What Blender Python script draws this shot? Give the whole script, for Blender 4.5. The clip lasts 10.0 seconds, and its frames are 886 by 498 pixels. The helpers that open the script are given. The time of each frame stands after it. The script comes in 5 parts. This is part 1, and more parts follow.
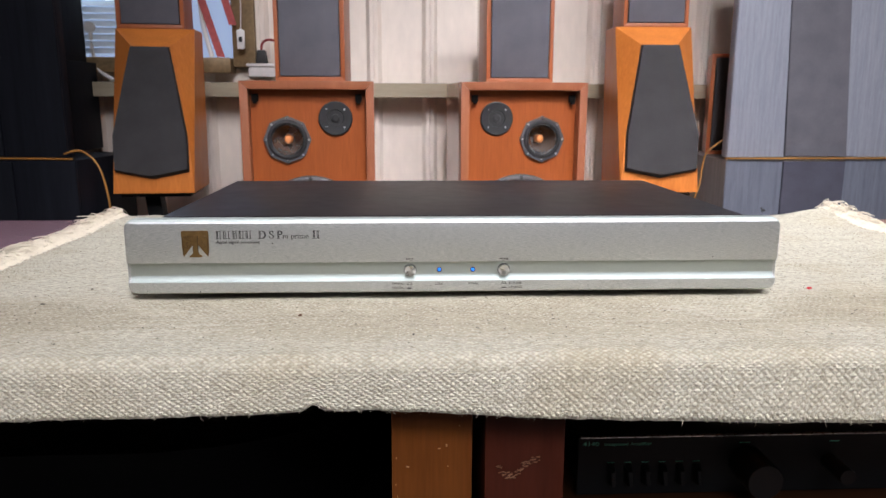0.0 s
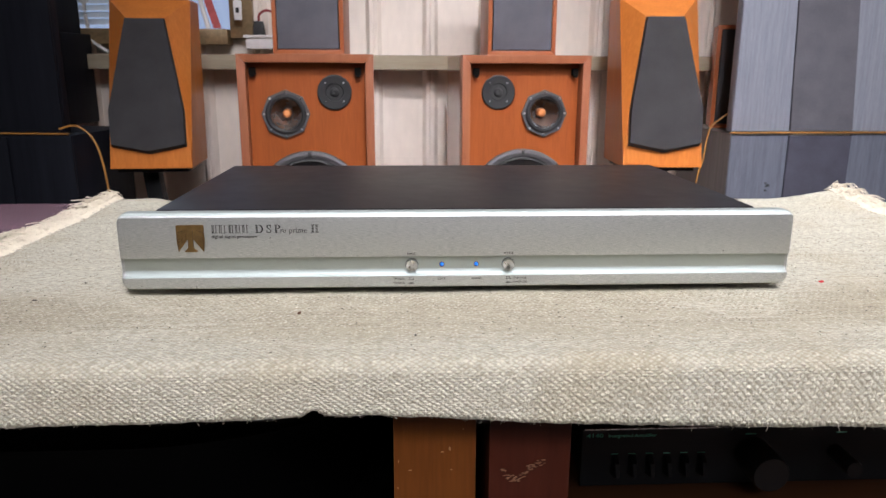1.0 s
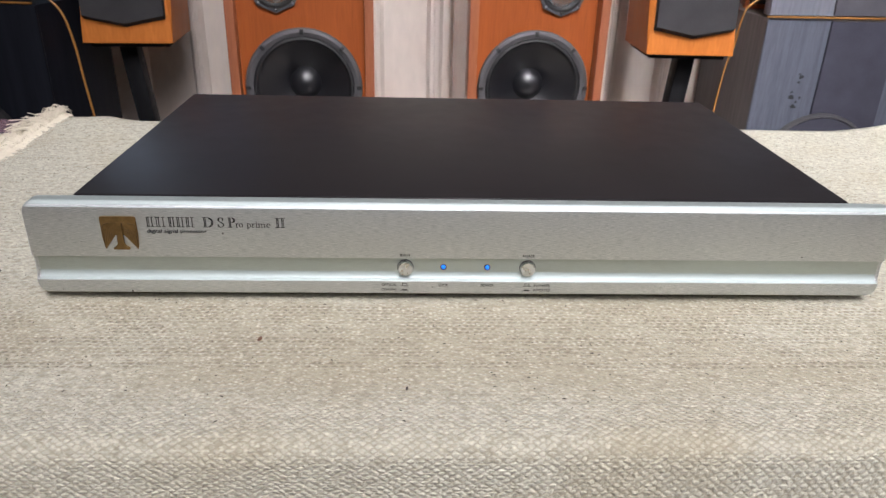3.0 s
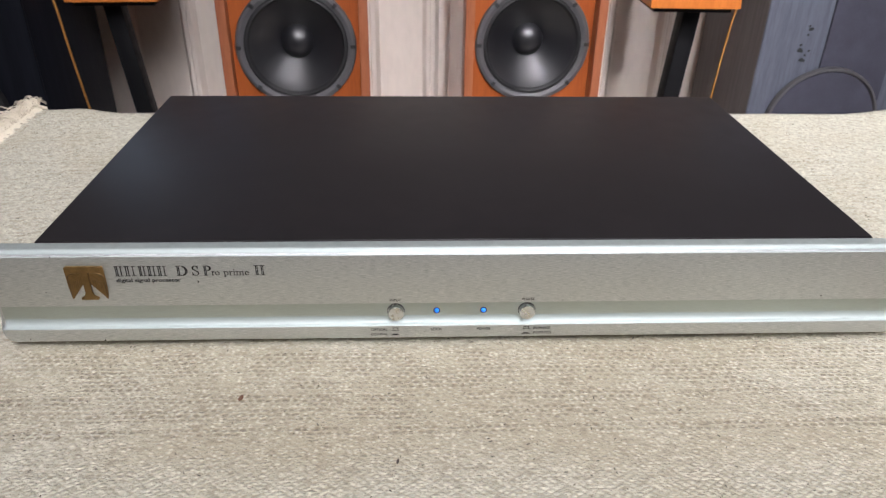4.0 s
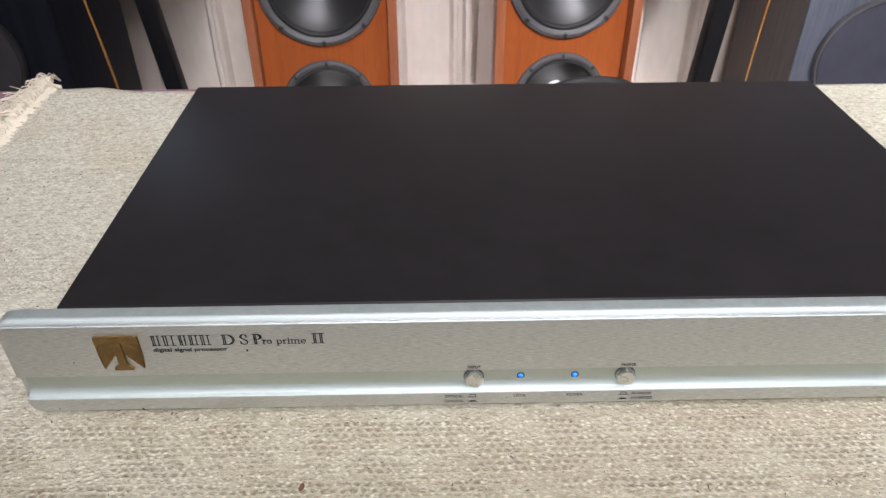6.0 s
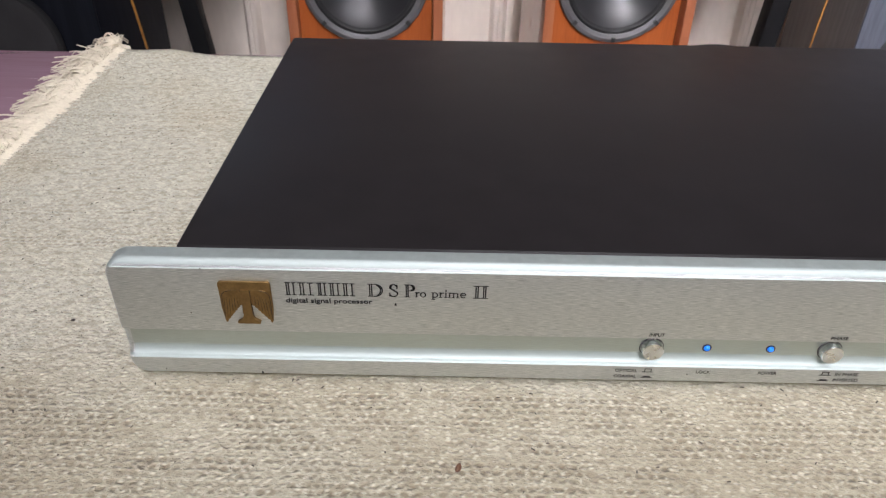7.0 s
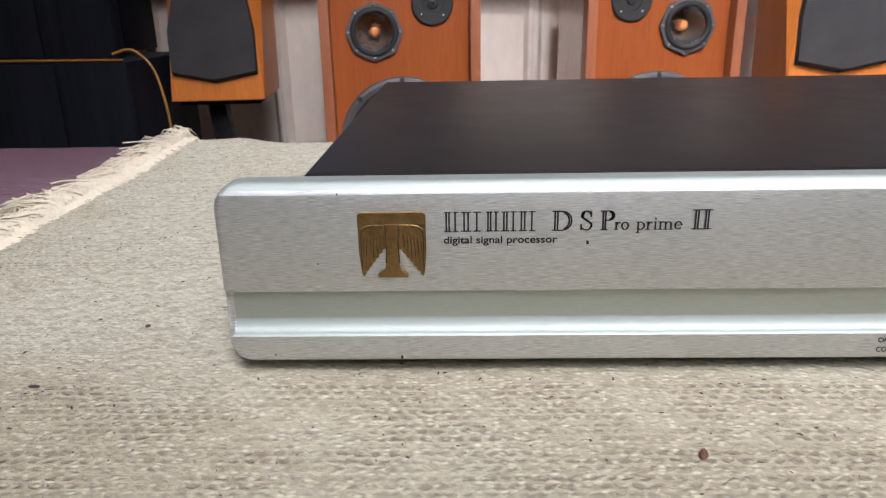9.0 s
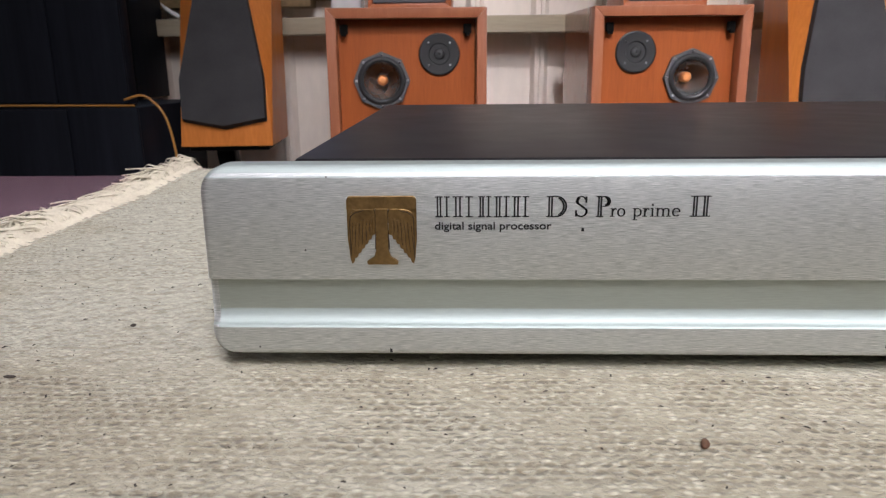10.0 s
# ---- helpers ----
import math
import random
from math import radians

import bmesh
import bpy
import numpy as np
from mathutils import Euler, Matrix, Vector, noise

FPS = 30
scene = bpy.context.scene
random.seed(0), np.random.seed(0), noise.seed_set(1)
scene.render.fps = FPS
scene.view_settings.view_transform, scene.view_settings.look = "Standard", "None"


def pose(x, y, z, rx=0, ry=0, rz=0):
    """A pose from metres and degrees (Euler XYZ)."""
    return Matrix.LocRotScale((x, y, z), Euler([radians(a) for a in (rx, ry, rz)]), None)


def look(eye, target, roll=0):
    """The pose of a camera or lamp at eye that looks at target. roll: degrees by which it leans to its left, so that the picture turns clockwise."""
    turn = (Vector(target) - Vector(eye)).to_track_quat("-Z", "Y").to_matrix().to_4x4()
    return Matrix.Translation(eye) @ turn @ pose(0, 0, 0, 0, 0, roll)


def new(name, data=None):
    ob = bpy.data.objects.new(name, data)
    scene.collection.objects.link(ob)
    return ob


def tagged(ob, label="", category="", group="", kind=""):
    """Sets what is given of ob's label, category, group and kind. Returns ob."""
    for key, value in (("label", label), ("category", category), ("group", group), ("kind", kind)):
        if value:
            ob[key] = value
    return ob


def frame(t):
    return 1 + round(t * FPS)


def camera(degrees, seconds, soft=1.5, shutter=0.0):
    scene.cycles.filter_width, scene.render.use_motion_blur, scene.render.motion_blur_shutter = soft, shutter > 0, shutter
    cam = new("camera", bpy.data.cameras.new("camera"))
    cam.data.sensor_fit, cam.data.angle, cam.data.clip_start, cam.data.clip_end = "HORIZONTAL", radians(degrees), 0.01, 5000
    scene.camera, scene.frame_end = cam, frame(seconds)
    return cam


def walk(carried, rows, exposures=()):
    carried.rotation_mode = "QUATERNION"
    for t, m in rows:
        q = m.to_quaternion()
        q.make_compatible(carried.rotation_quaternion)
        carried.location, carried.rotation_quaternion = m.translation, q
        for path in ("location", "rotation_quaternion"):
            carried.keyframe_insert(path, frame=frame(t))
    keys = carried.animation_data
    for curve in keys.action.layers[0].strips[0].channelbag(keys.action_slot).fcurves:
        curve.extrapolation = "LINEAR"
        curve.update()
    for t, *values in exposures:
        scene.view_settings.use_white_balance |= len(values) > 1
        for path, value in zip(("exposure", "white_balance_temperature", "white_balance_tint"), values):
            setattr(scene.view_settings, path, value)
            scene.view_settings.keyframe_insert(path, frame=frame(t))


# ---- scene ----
cam = camera(63.0, 10.0, 1.2)
cam.data.dof.use_dof, cam.data.dof.focus_distance, cam.data.dof.aperture_fstop = True, 0.25, 48.0
PATH = [
    (0, (-0.036, -0.519, 0.895), (0.056, 1.438, 0.492), 0.2),
    (0.5, (-0.036, -0.515, 0.898), (0.056, 1.437, 0.471), 0.1),
    (1, (-0.037, -0.5, 0.909), (0.054, 1.438, 0.424), 0.2),
    (1.5, (-0.035, -0.468, 0.918), (0.051, 1.448, 0.352), 0.6),
    (2, (-0.035, -0.43, 0.926), (0.044, 1.457, 0.267), 1.0),
    (2.5, (-0.035, -0.396, 0.939), (0.047, 1.451, 0.176), 1.5),
    (2.7, (-0.034, -0.383, 0.947), (0.05, 1.449, 0.149), 1.6),
    (3.8, (-0.028, -0.324, 0.976), (0.066, 1.432, 0.023), 1.3),
    (4, (-0.027, -0.315, 0.989), (0.058, 1.424, 0.006), 1.0),
    (4.5, (-0.032, -0.294, 1.007), (0.036, 1.414, -0.032), 0.6),
    (5, (-0.032, -0.269, 1.016), (0.017, 1.407, -0.073), 0.1),
    (5.2, (-0.034, -0.26, 1.017), (0.01, 1.406, -0.088), -0.1),
    (6.3, (-0.071, -0.226, 1.003), (-0.047, 1.398, -0.164), -0.0),
    (6.5, (-0.086, -0.222, 0.991), (-0.059, 1.408, -0.168), 0.5),
    (7, (-0.118, -0.21, 0.961), (-0.118, 1.443, -0.163), 1.1),
    (7.5, (-0.14, -0.201, 0.927), (-0.189, 1.518, -0.094), 0.6),
    (8, (-0.153, -0.191, 0.904), (-0.217, 1.593, 0.001), 0.1),
    (8.5, (-0.165, -0.191, 0.879), (-0.212, 1.652, 0.103), -0.6),
    (9, (-0.17, -0.194, 0.859), (-0.228, 1.694, 0.201), -1.1),
    (9.5, (-0.17, -0.194, 0.846), (-0.239, 1.724, 0.282), -1.1),
    (10, (-0.166, -0.194, 0.839), (-0.241, 1.738, 0.326), -0.6),
]
EXPOSURES = [(0.0, -0.56), (2.0, -0.57), (2.5, -0.66), (4.0, -0.70), (6.5, -0.62), (7.5, -0.75), (8.0, -0.74), (8.5, -0.64), (9.0, -0.62), (9.5, -0.76), (10.0, -0.76)]
walk(cam, [(t, look(eye, target, roll)) for t, eye, target, roll in PATH], EXPOSURES)

# ---- light ----
world = bpy.data.worlds.new("room_world")
scene.world = world
world.use_nodes = True
sky = world.node_tree.nodes.new("ShaderNodeTexSky")
sky.sky_type = "NISHITA"
sky.sun_disc = False
sky.sun_elevation = radians(35)
sky.sun_rotation = radians(200)
world.node_tree.links.new(sky.outputs[0], world.node_tree.nodes["Background"].inputs[0])
world.node_tree.nodes["Background"].inputs[1].default_value = 0.12


def area_lamp(name, m, sx, sy, power, colour, spread=180):
    data = bpy.data.lights.new(name, "AREA")
    data.shape, data.size, data.size_y, data.energy, data.color = "RECTANGLE", sx, sy, power, colour
    data.spread = radians(spread)
    ob = new(name, data)
    ob.matrix_world = m
    return tagged(ob, kind="structure")


TUBE = (0.98, 0.957, 1.02)
# the second spot follows the wall shadows; the other three are added fills
for eye, target, sx, sy, power, spread in (((1.75, -1.15, 3.30), (0.60, 2.0, 0.2), 0.24, 0.24, 10, 48), ((0.14, -1.15, 3.45), (0.50, 2.0, -0.3), 0.24, 0.24, 15, 46),
                                           ((0.40, -2.20, 3.30), (0.05, -0.1, 0.75), 1.6, 0.8, 29, 66), ((0.50, -3.3, 3.3), (0.3, 0.8, 0.7), 2.2, 0.9, 68, 180)):
    area_lamp("ceiling_and_fill_light", look(eye, target), sx, sy, power, TUBE, spread)
area_lamp("window_light", look((-1.2, 1.93, 1.45), (-0.6, 0.3, 0.8)), 0.6, 0.5, 4, (0.60, 0.76, 1.0))


# ---- materials ----
def mat(name, base, rough=0.5, metal=0.0, var=0.12, scale=6.0, stretch=(1, 1, 1), fine=60.0, bump=0.0, dark=None, coat=0.0,
        rough_var=0.08, coords="Object", spec=0.5, dist=0.002):
    """Two scales of variation over a base colour, with fine relief."""
    m = bpy.data.materials.new(name)
    m.use_nodes = True
    nt = m.node_tree
    nd, ln = nt.nodes, nt.links
    b = nd["Principled BSDF"]
    b.inputs["Metallic"].default_value = metal
    b.inputs["Coat Weight"].default_value = coat
    b.inputs["Coat Roughness"].default_value = 0.12
    b.inputs["Specular IOR Level"].default_value = spec
    tc = nd.new("ShaderNodeTexCoord")
    mp = nd.new("ShaderNodeMapping")
    mp.inputs["Scale"].default_value = stretch
    ln.new(tc.outputs[coords], mp.inputs[0])
    big = nd.new("ShaderNodeTexNoise")
    big.inputs["Scale"].default_value = scale
    big.inputs["Detail"].default_value = 4
    small = nd.new("ShaderNodeTexNoise")
    small.inputs["Scale"].default_value = fine
    small.inputs["Detail"].default_value = 6
    for n in (big, small):
        ln.new(mp.outputs[0], n.inputs["Vector"])
    add = nd.new("ShaderNodeMath")
    add.operation = "MULTIPLY_ADD"
    add.inputs[1].default_value = 0.5
    ln.new(big.outputs[0], add.inputs[0])
    half = nd.new("ShaderNodeMath")
    half.operation = "MULTIPLY"
    half.inputs[1].default_value = 0.5
    ln.new(small.outputs[0], half.inputs[0])
    ln.new(half.outputs[0], add.inputs[2])
    ramp = nd.new("ShaderNodeMix")
    ramp.data_type = "RGBA"
    lo = dark if dark else tuple(c * (1 - 2 * var) for c in base)
    hi = base if dark else tuple(min(1, c * (1 + 2 * var)) for c in base)
    ramp.inputs[6].default_value = (*lo, 1)
    ramp.inputs[7].default_value = (*hi, 1)
    st = nd.new("ShaderNodeMapRange")
    st.inputs["From Min"].default_value = 0.3
    st.inputs["From Max"].default_value = 0.7
    ln.new(add.outputs[0], st.inputs[0])
    ln.new(st.outputs[0], ramp.inputs[0])
    ln.new(ramp.outputs[2], b.inputs["Base Color"])
    rr = nd.new("ShaderNodeMapRange")
    rr.inputs["From Min"].default_value = 0.3
    rr.inputs["From Max"].default_value = 0.7
    rr.inputs["To Min"].default_value = max(0.02, rough - rough_var)
    rr.inputs["To Max"].default_value = min(1, rough + rough_var)
    ln.new(small.outputs[0], rr.inputs[0])
    ln.new(rr.outputs[0], b.inputs["Roughness"])
    if bump:
        bp = nd.new("ShaderNodeBump")
        bp.inputs["Strength"].default_value = bump
        bp.inputs["Distance"].default_value = dist
        ln.new(small.outputs[0], bp.inputs["Height"])
        ln.new(bp.outputs[0], b.inputs["Normal"])
    return m


def wood(name, light, dark, rough=0.35, grain=(18, 18, 1.0), scale=3.0, coat=0.0, spec=0.5):
    """Straight-grained veneer: stretched noise turned into streaks, with pores."""
    m = mat(name, light, rough, dark=dark, scale=scale, fine=scale * 7, stretch=grain, bump=0.08, coat=coat, dist=0.0006, spec=spec)
    return m


def glow(name, colour, strength):
    m = bpy.data.materials.new(name)
    m.use_nodes = True
    b = m.node_tree.nodes["Principled BSDF"]
    b.inputs["Base Color"].default_value = (*colour, 1)
    b.inputs["Emission Color"].default_value = (*colour, 1)
    b.inputs["Emission Strength"].default_value = strength
    return m


def glass(name):
    m = bpy.data.materials.new(name)
    m.use_nodes = True
    b = m.node_tree.nodes["Principled BSDF"]
    b.inputs["Transmission Weight"].default_value = 1.0
    b.inputs["Roughness"].default_value = 0.02
    b.inputs["IOR"].default_value = 1.45
    return m


def woven(name, base, dark, width, height):
    """Flat-woven wool on the cloth's own UV metres: slanted stitches in staggered rows, each with its own shade,
    dimpled bands, stains; shading of the weave is put into the colour.
    """
    m = bpy.data.materials.new(name)
    m.use_nodes = True
    nt = m.node_tree
    nd, ln = nt.nodes, nt.links
    b = nd["Principled BSDF"]
    b.inputs["Roughness"].default_value = 0.95
    b.inputs["Specular IOR Level"].default_value = 0.12
    b.inputs["Sheen Weight"].default_value = 0.12
    b.inputs["Sheen Roughness"].default_value = 0.6

    def put(socket, v):
        if hasattr(v, "is_linked"):
            ln.new(v, socket)
        else:
            socket.default_value = v

    def op(kind, a, c=0.0, d=0.0):
        n = nd.new("ShaderNodeMath")
        n.operation = kind
        for s, v in zip(n.inputs, (a, c, d)):
            put(s, v)
        return n.outputs[0]

    def noise_of(scale, detail, stretch=(1, 1, 1)):
        mp = nd.new("ShaderNodeMapping")
        mp.inputs["Scale"].default_value = stretch
        ln.new(uv, mp.inputs[0])
        n = nd.new("ShaderNodeTexNoise")
        n.inputs["Scale"].default_value = scale
        n.inputs["Detail"].default_value = detail
        ln.new(mp.outputs[0], n.inputs["Vector"])
        return n

    def ramp(v, lo, hi, top=1.0):
        n = nd.new("ShaderNodeMapRange")
        put(n.inputs[0], v)
        n.inputs["From Min"].default_value, n.inputs["From Max"].default_value, n.inputs["To Max"].default_value = lo, hi, top
        return n.outputs[0]

    def mix(fac, a, c):
        n = nd.new("ShaderNodeMix")
        n.data_type = "RGBA"
        put(n.inputs[0], fac)
        put(n.inputs[6], a if hasattr(a, "is_linked") else (*a, 1))
        put(n.inputs[7], c if hasattr(c, "is_linked") else (*c, 1))
        return n.outputs[2]

    uv = nd.new("ShaderNodeTexCoord").outputs["UV"]
    warp = nd.new("ShaderNodeSeparateColor")
    ln.new(noise_of(150, 4).outputs["Color"], warp.inputs[0])
    rag = nd.new("ShaderNodeSeparateColor")
    ln.new(noise_of(620, 3).outputs["Color"], rag.inputs[0])
    sep = nd.new("ShaderNodeSeparateXYZ")
    ln.new(uv, sep.inputs[0])
    taut = ramp(sep.outputs[1], 0.454, 0.506)
    loose = op("MULTIPLY_ADD", taut, -0.35, 1.0)
    v = op("ADD", op("DIVIDE", sep.outputs[1], height), op("MULTIPLY", loose, op("ADD", op("MULTIPLY", op("SUBTRACT", warp.outputs[1], 0.5), 0.55), op("MULTIPLY", op("SUBTRACT", rag.outputs[1], 0.5), 0.4))))
    u = op("ADD", op("DIVIDE", sep.outputs[0], width), op("MULTIPLY", loose, op("ADD", op("MULTIPLY", op("SUBTRACT", warp.outputs[0], 0.5), 0.9), op("MULTIPLY", op("SUBTRACT", rag.outputs[0], 0.5), 0.6))))
    su = op("MULTIPLY_ADD", v, 0.06, u)

    def lattice(shift):
        pu, pv = op("ADD", su, shift), op("ADD", v, shift)
        fu, fv = op("SUBTRACT", op("FRACT", pu), 0.5), op("SUBTRACT", op("FRACT", pv), 0.5)
        flat = op("MULTIPLY", op("ADD", op("ABSOLUTE", fu), op("ABSOLUTE", fv)), 2.0)
        ring = op("MULTIPLY", op("SQRT", op("ADD", op("MULTIPLY", fu, fu), op("MULTIPLY", fv, fv))), 2.8)
        cell = nd.new("ShaderNodeCombineXYZ")
        ln.new(op("FLOOR", pu), cell.inputs[0])
        ln.new(op("FLOOR", pv), cell.inputs[1])
        cell.inputs[2].default_value = shift
        wn = nd.new("ShaderNodeTexWhiteNoise")
        ln.new(cell.outputs[0], wn.inputs["Vector"])
        return op("ADD", op("MULTIPLY", flat, 0.2), op("MULTIPLY", ring, 0.8)), wn.outputs["Value"]

    ma, ra = lattice(0.0)
    mb, rb = lattice(0.5)
    pick = op("LESS_THAN", mb, ma)
    rnd = op("ADD", op("MULTIPLY", rb, pick), op("MULTIPLY", ra, op("SUBTRACT", 1.0, pick)))
    dome = ramp(op("MINIMUM", ma, mb), 1.0, 0.30)
    stitch = op("MULTIPLY", dome, op("MULTIPLY_ADD", rnd, 0.5, 0.7))
    # bands of larger dimples
    du = op("FRACT", op("ADD", op("DIVIDE", u, 0.9), op("MULTIPLY", op("MODULO", op("FLOOR", v), 2.0), 0.5)))
    dv = op("FRACT", v)
    dd = op("ADD", op("POWER", op("ABSOLUTE", op("MULTIPLY", op("SUBTRACT", du, 0.5), 2.6)), 2.0), op("POWER", op("ABSOLUTE", op("MULTIPLY", op("SUBTRACT", dv, 0.5), 2.6)), 2.0))
    dimple = ramp(dd, 1.25, 0.1)
    def window(middle, half):
        return ramp(op("ABSOLUTE", op("SUBTRACT", sep.outputs[1], middle)), half, half * 0.6)

    band = op("MULTIPLY", ramp(noise_of(1.0, 2, (2.2, 26, 1)).outputs[0], 0.45, 0.55), 0.35)
    for middle, half in ((0.394, 0.006), (0.405, 0.006), (0.415, 0.006), (0.426, 0.006), (0.437, 0.005), (0.448, 0.004), (0.128, 0.003), (0.285, 0.005)):
        band = op("MAXIMUM", band, window(middle, half))
    patch = ramp(noise_of(45, 3).outputs[0], 0.32, 0.56)
    dimple = op("MULTIPLY", op("MULTIPLY", dimple, band), patch)
    cells = nd.new("ShaderNodeMapping")
    cells.inputs["Scale"].default_value = (0.82, 1.15, 1)
    ln.new(uv, cells.inputs[0])
    knot = nd.new("ShaderNodeTexVoronoi")
    knot.feature = "SMOOTH_F1"
    knot.inputs["Smoothness"].default_value = 0.5
    knot.inputs["Scale"].default_value = 470
    knot.inputs["Randomness"].default_value = 0.85
    ln.new(cells.outputs[0], knot.inputs["Vector"])
    tuft = ramp(knot.outputs["Distance"], 0.55, 0.10)
    shade = nd.new("ShaderNodeSeparateColor")
    ln.new(knot.outputs["Color"], shade.inputs[0])
    hollow_shade = ramp(noise_of(230, 2, (0.8, 1.2, 1)).outputs[0], 0.50, 0.66)
    fibre = noise_of(1400, 3, (0.7, 1.2, 1)).outputs[0]
    stain = noise_of(11, 5).outputs[0]
    mott = noise_of(190, 4).outputs[0]
    streak = noise_of(1.0, 5, (6, 120, 1)).outputs[0]
    col = mix(rnd, tuple(q * 0.86 for q in base), tuple(q * 1.14 for q in base))
    col = mix(ramp(stain, 0.48, 0.68, 0.65), col, tuple(q * w for q, w in zip(base, (0.83, 0.76, 0.65))))
    col = mix(ramp(streak, 0.54, 0.76, 0.4), col, tuple(q * w for q, w in zip(base, (0.78, 0.74, 0.69))))
    col = mix(ramp(mott, 0.48, 0.66, 0.55), col, tuple(q * w for q, w in zip(base, (0.72, 0.68, 0.62))))
    # the panel's shading on the rug before it, painted as a browner band
    panel_shade = op("MULTIPLY", window(0.424, 0.062), ramp(noise_of(7, 4, (1, 2.2, 1)).outputs[0], 0.30, 0.52, 0.80))
    col = mix(panel_shade, col, tuple(q * w for q, w in zip(base, (0.72, 0.66, 0.58))))
    # shade in dimples and stitch gaps as dark colour, stronger down the hanging hem
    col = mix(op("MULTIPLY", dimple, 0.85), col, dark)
    gap_shade = op("MULTIPLY_ADD", taut, 0.30, 0.10)
    col = mix(op("MULTIPLY", ramp(stitch, 0.55, 0.0), gap_shade), col, dark)
    # highlights on raised nubs, mixed in as paler colour
    lit_nub = ramp(noise_of(520, 2, (0.7, 1.3, 1)).outputs[0], 0.57, 0.70)
    col = mix(op("MULTIPLY", lit_nub, 0.45), col, tuple(min(0.9, q * 1.3) for q in base))
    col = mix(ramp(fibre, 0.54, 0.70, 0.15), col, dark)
    # shaded hollows and lit tuft tops, also by colour
    col = mix(op("MULTIPLY", op("MULTIPLY", hollow_shade, loose), 0.48), col, dark)
    col = mix(op("MULTIPLY", op("MULTIPLY", tuft, ramp(shade.outputs[0], 0.45, 0.80)), 0.68), col, tuple(min(0.9, q * w) for q, w in zip(base, (1.42, 1.42, 1.40))))
    ln.new(col, b.inputs["Base Color"])
    high = op("ADD", op("ADD", op("SUBTRACT", op("MULTIPLY", stitch, op("MULTIPLY_ADD", taut, 0.42, 0.20)), op("MULTIPLY", dimple, 0.7)), op("MULTIPLY", op("MULTIPLY", tuft, loose), 0.7)), op("ADD", op("MULTIPLY", fibre, 0.5), op("MULTIPLY", mott, 0.8)))
    bp = nd.new("ShaderNodeBump")
    bp.inputs["Strength"].default_value = 1.0
    bp.inputs["Distance"].default_value = 0.0009
    ln.new(high, bp.inputs["Height"])
    ln.new(bp.outputs[0], b.inputs["Normal"])
    return m


def brushed(name, base, rough, fine):
    """Anodised aluminium with short horizontal brush marks."""
    m = mat(name, base, rough, 1.0, var=0.31 * fine, scale=1.0, stretch=(220, 220, 6500), fine=1.7, bump=0.45 * fine, rough_var=0.12 * fine, dist=0.0002)
    return m


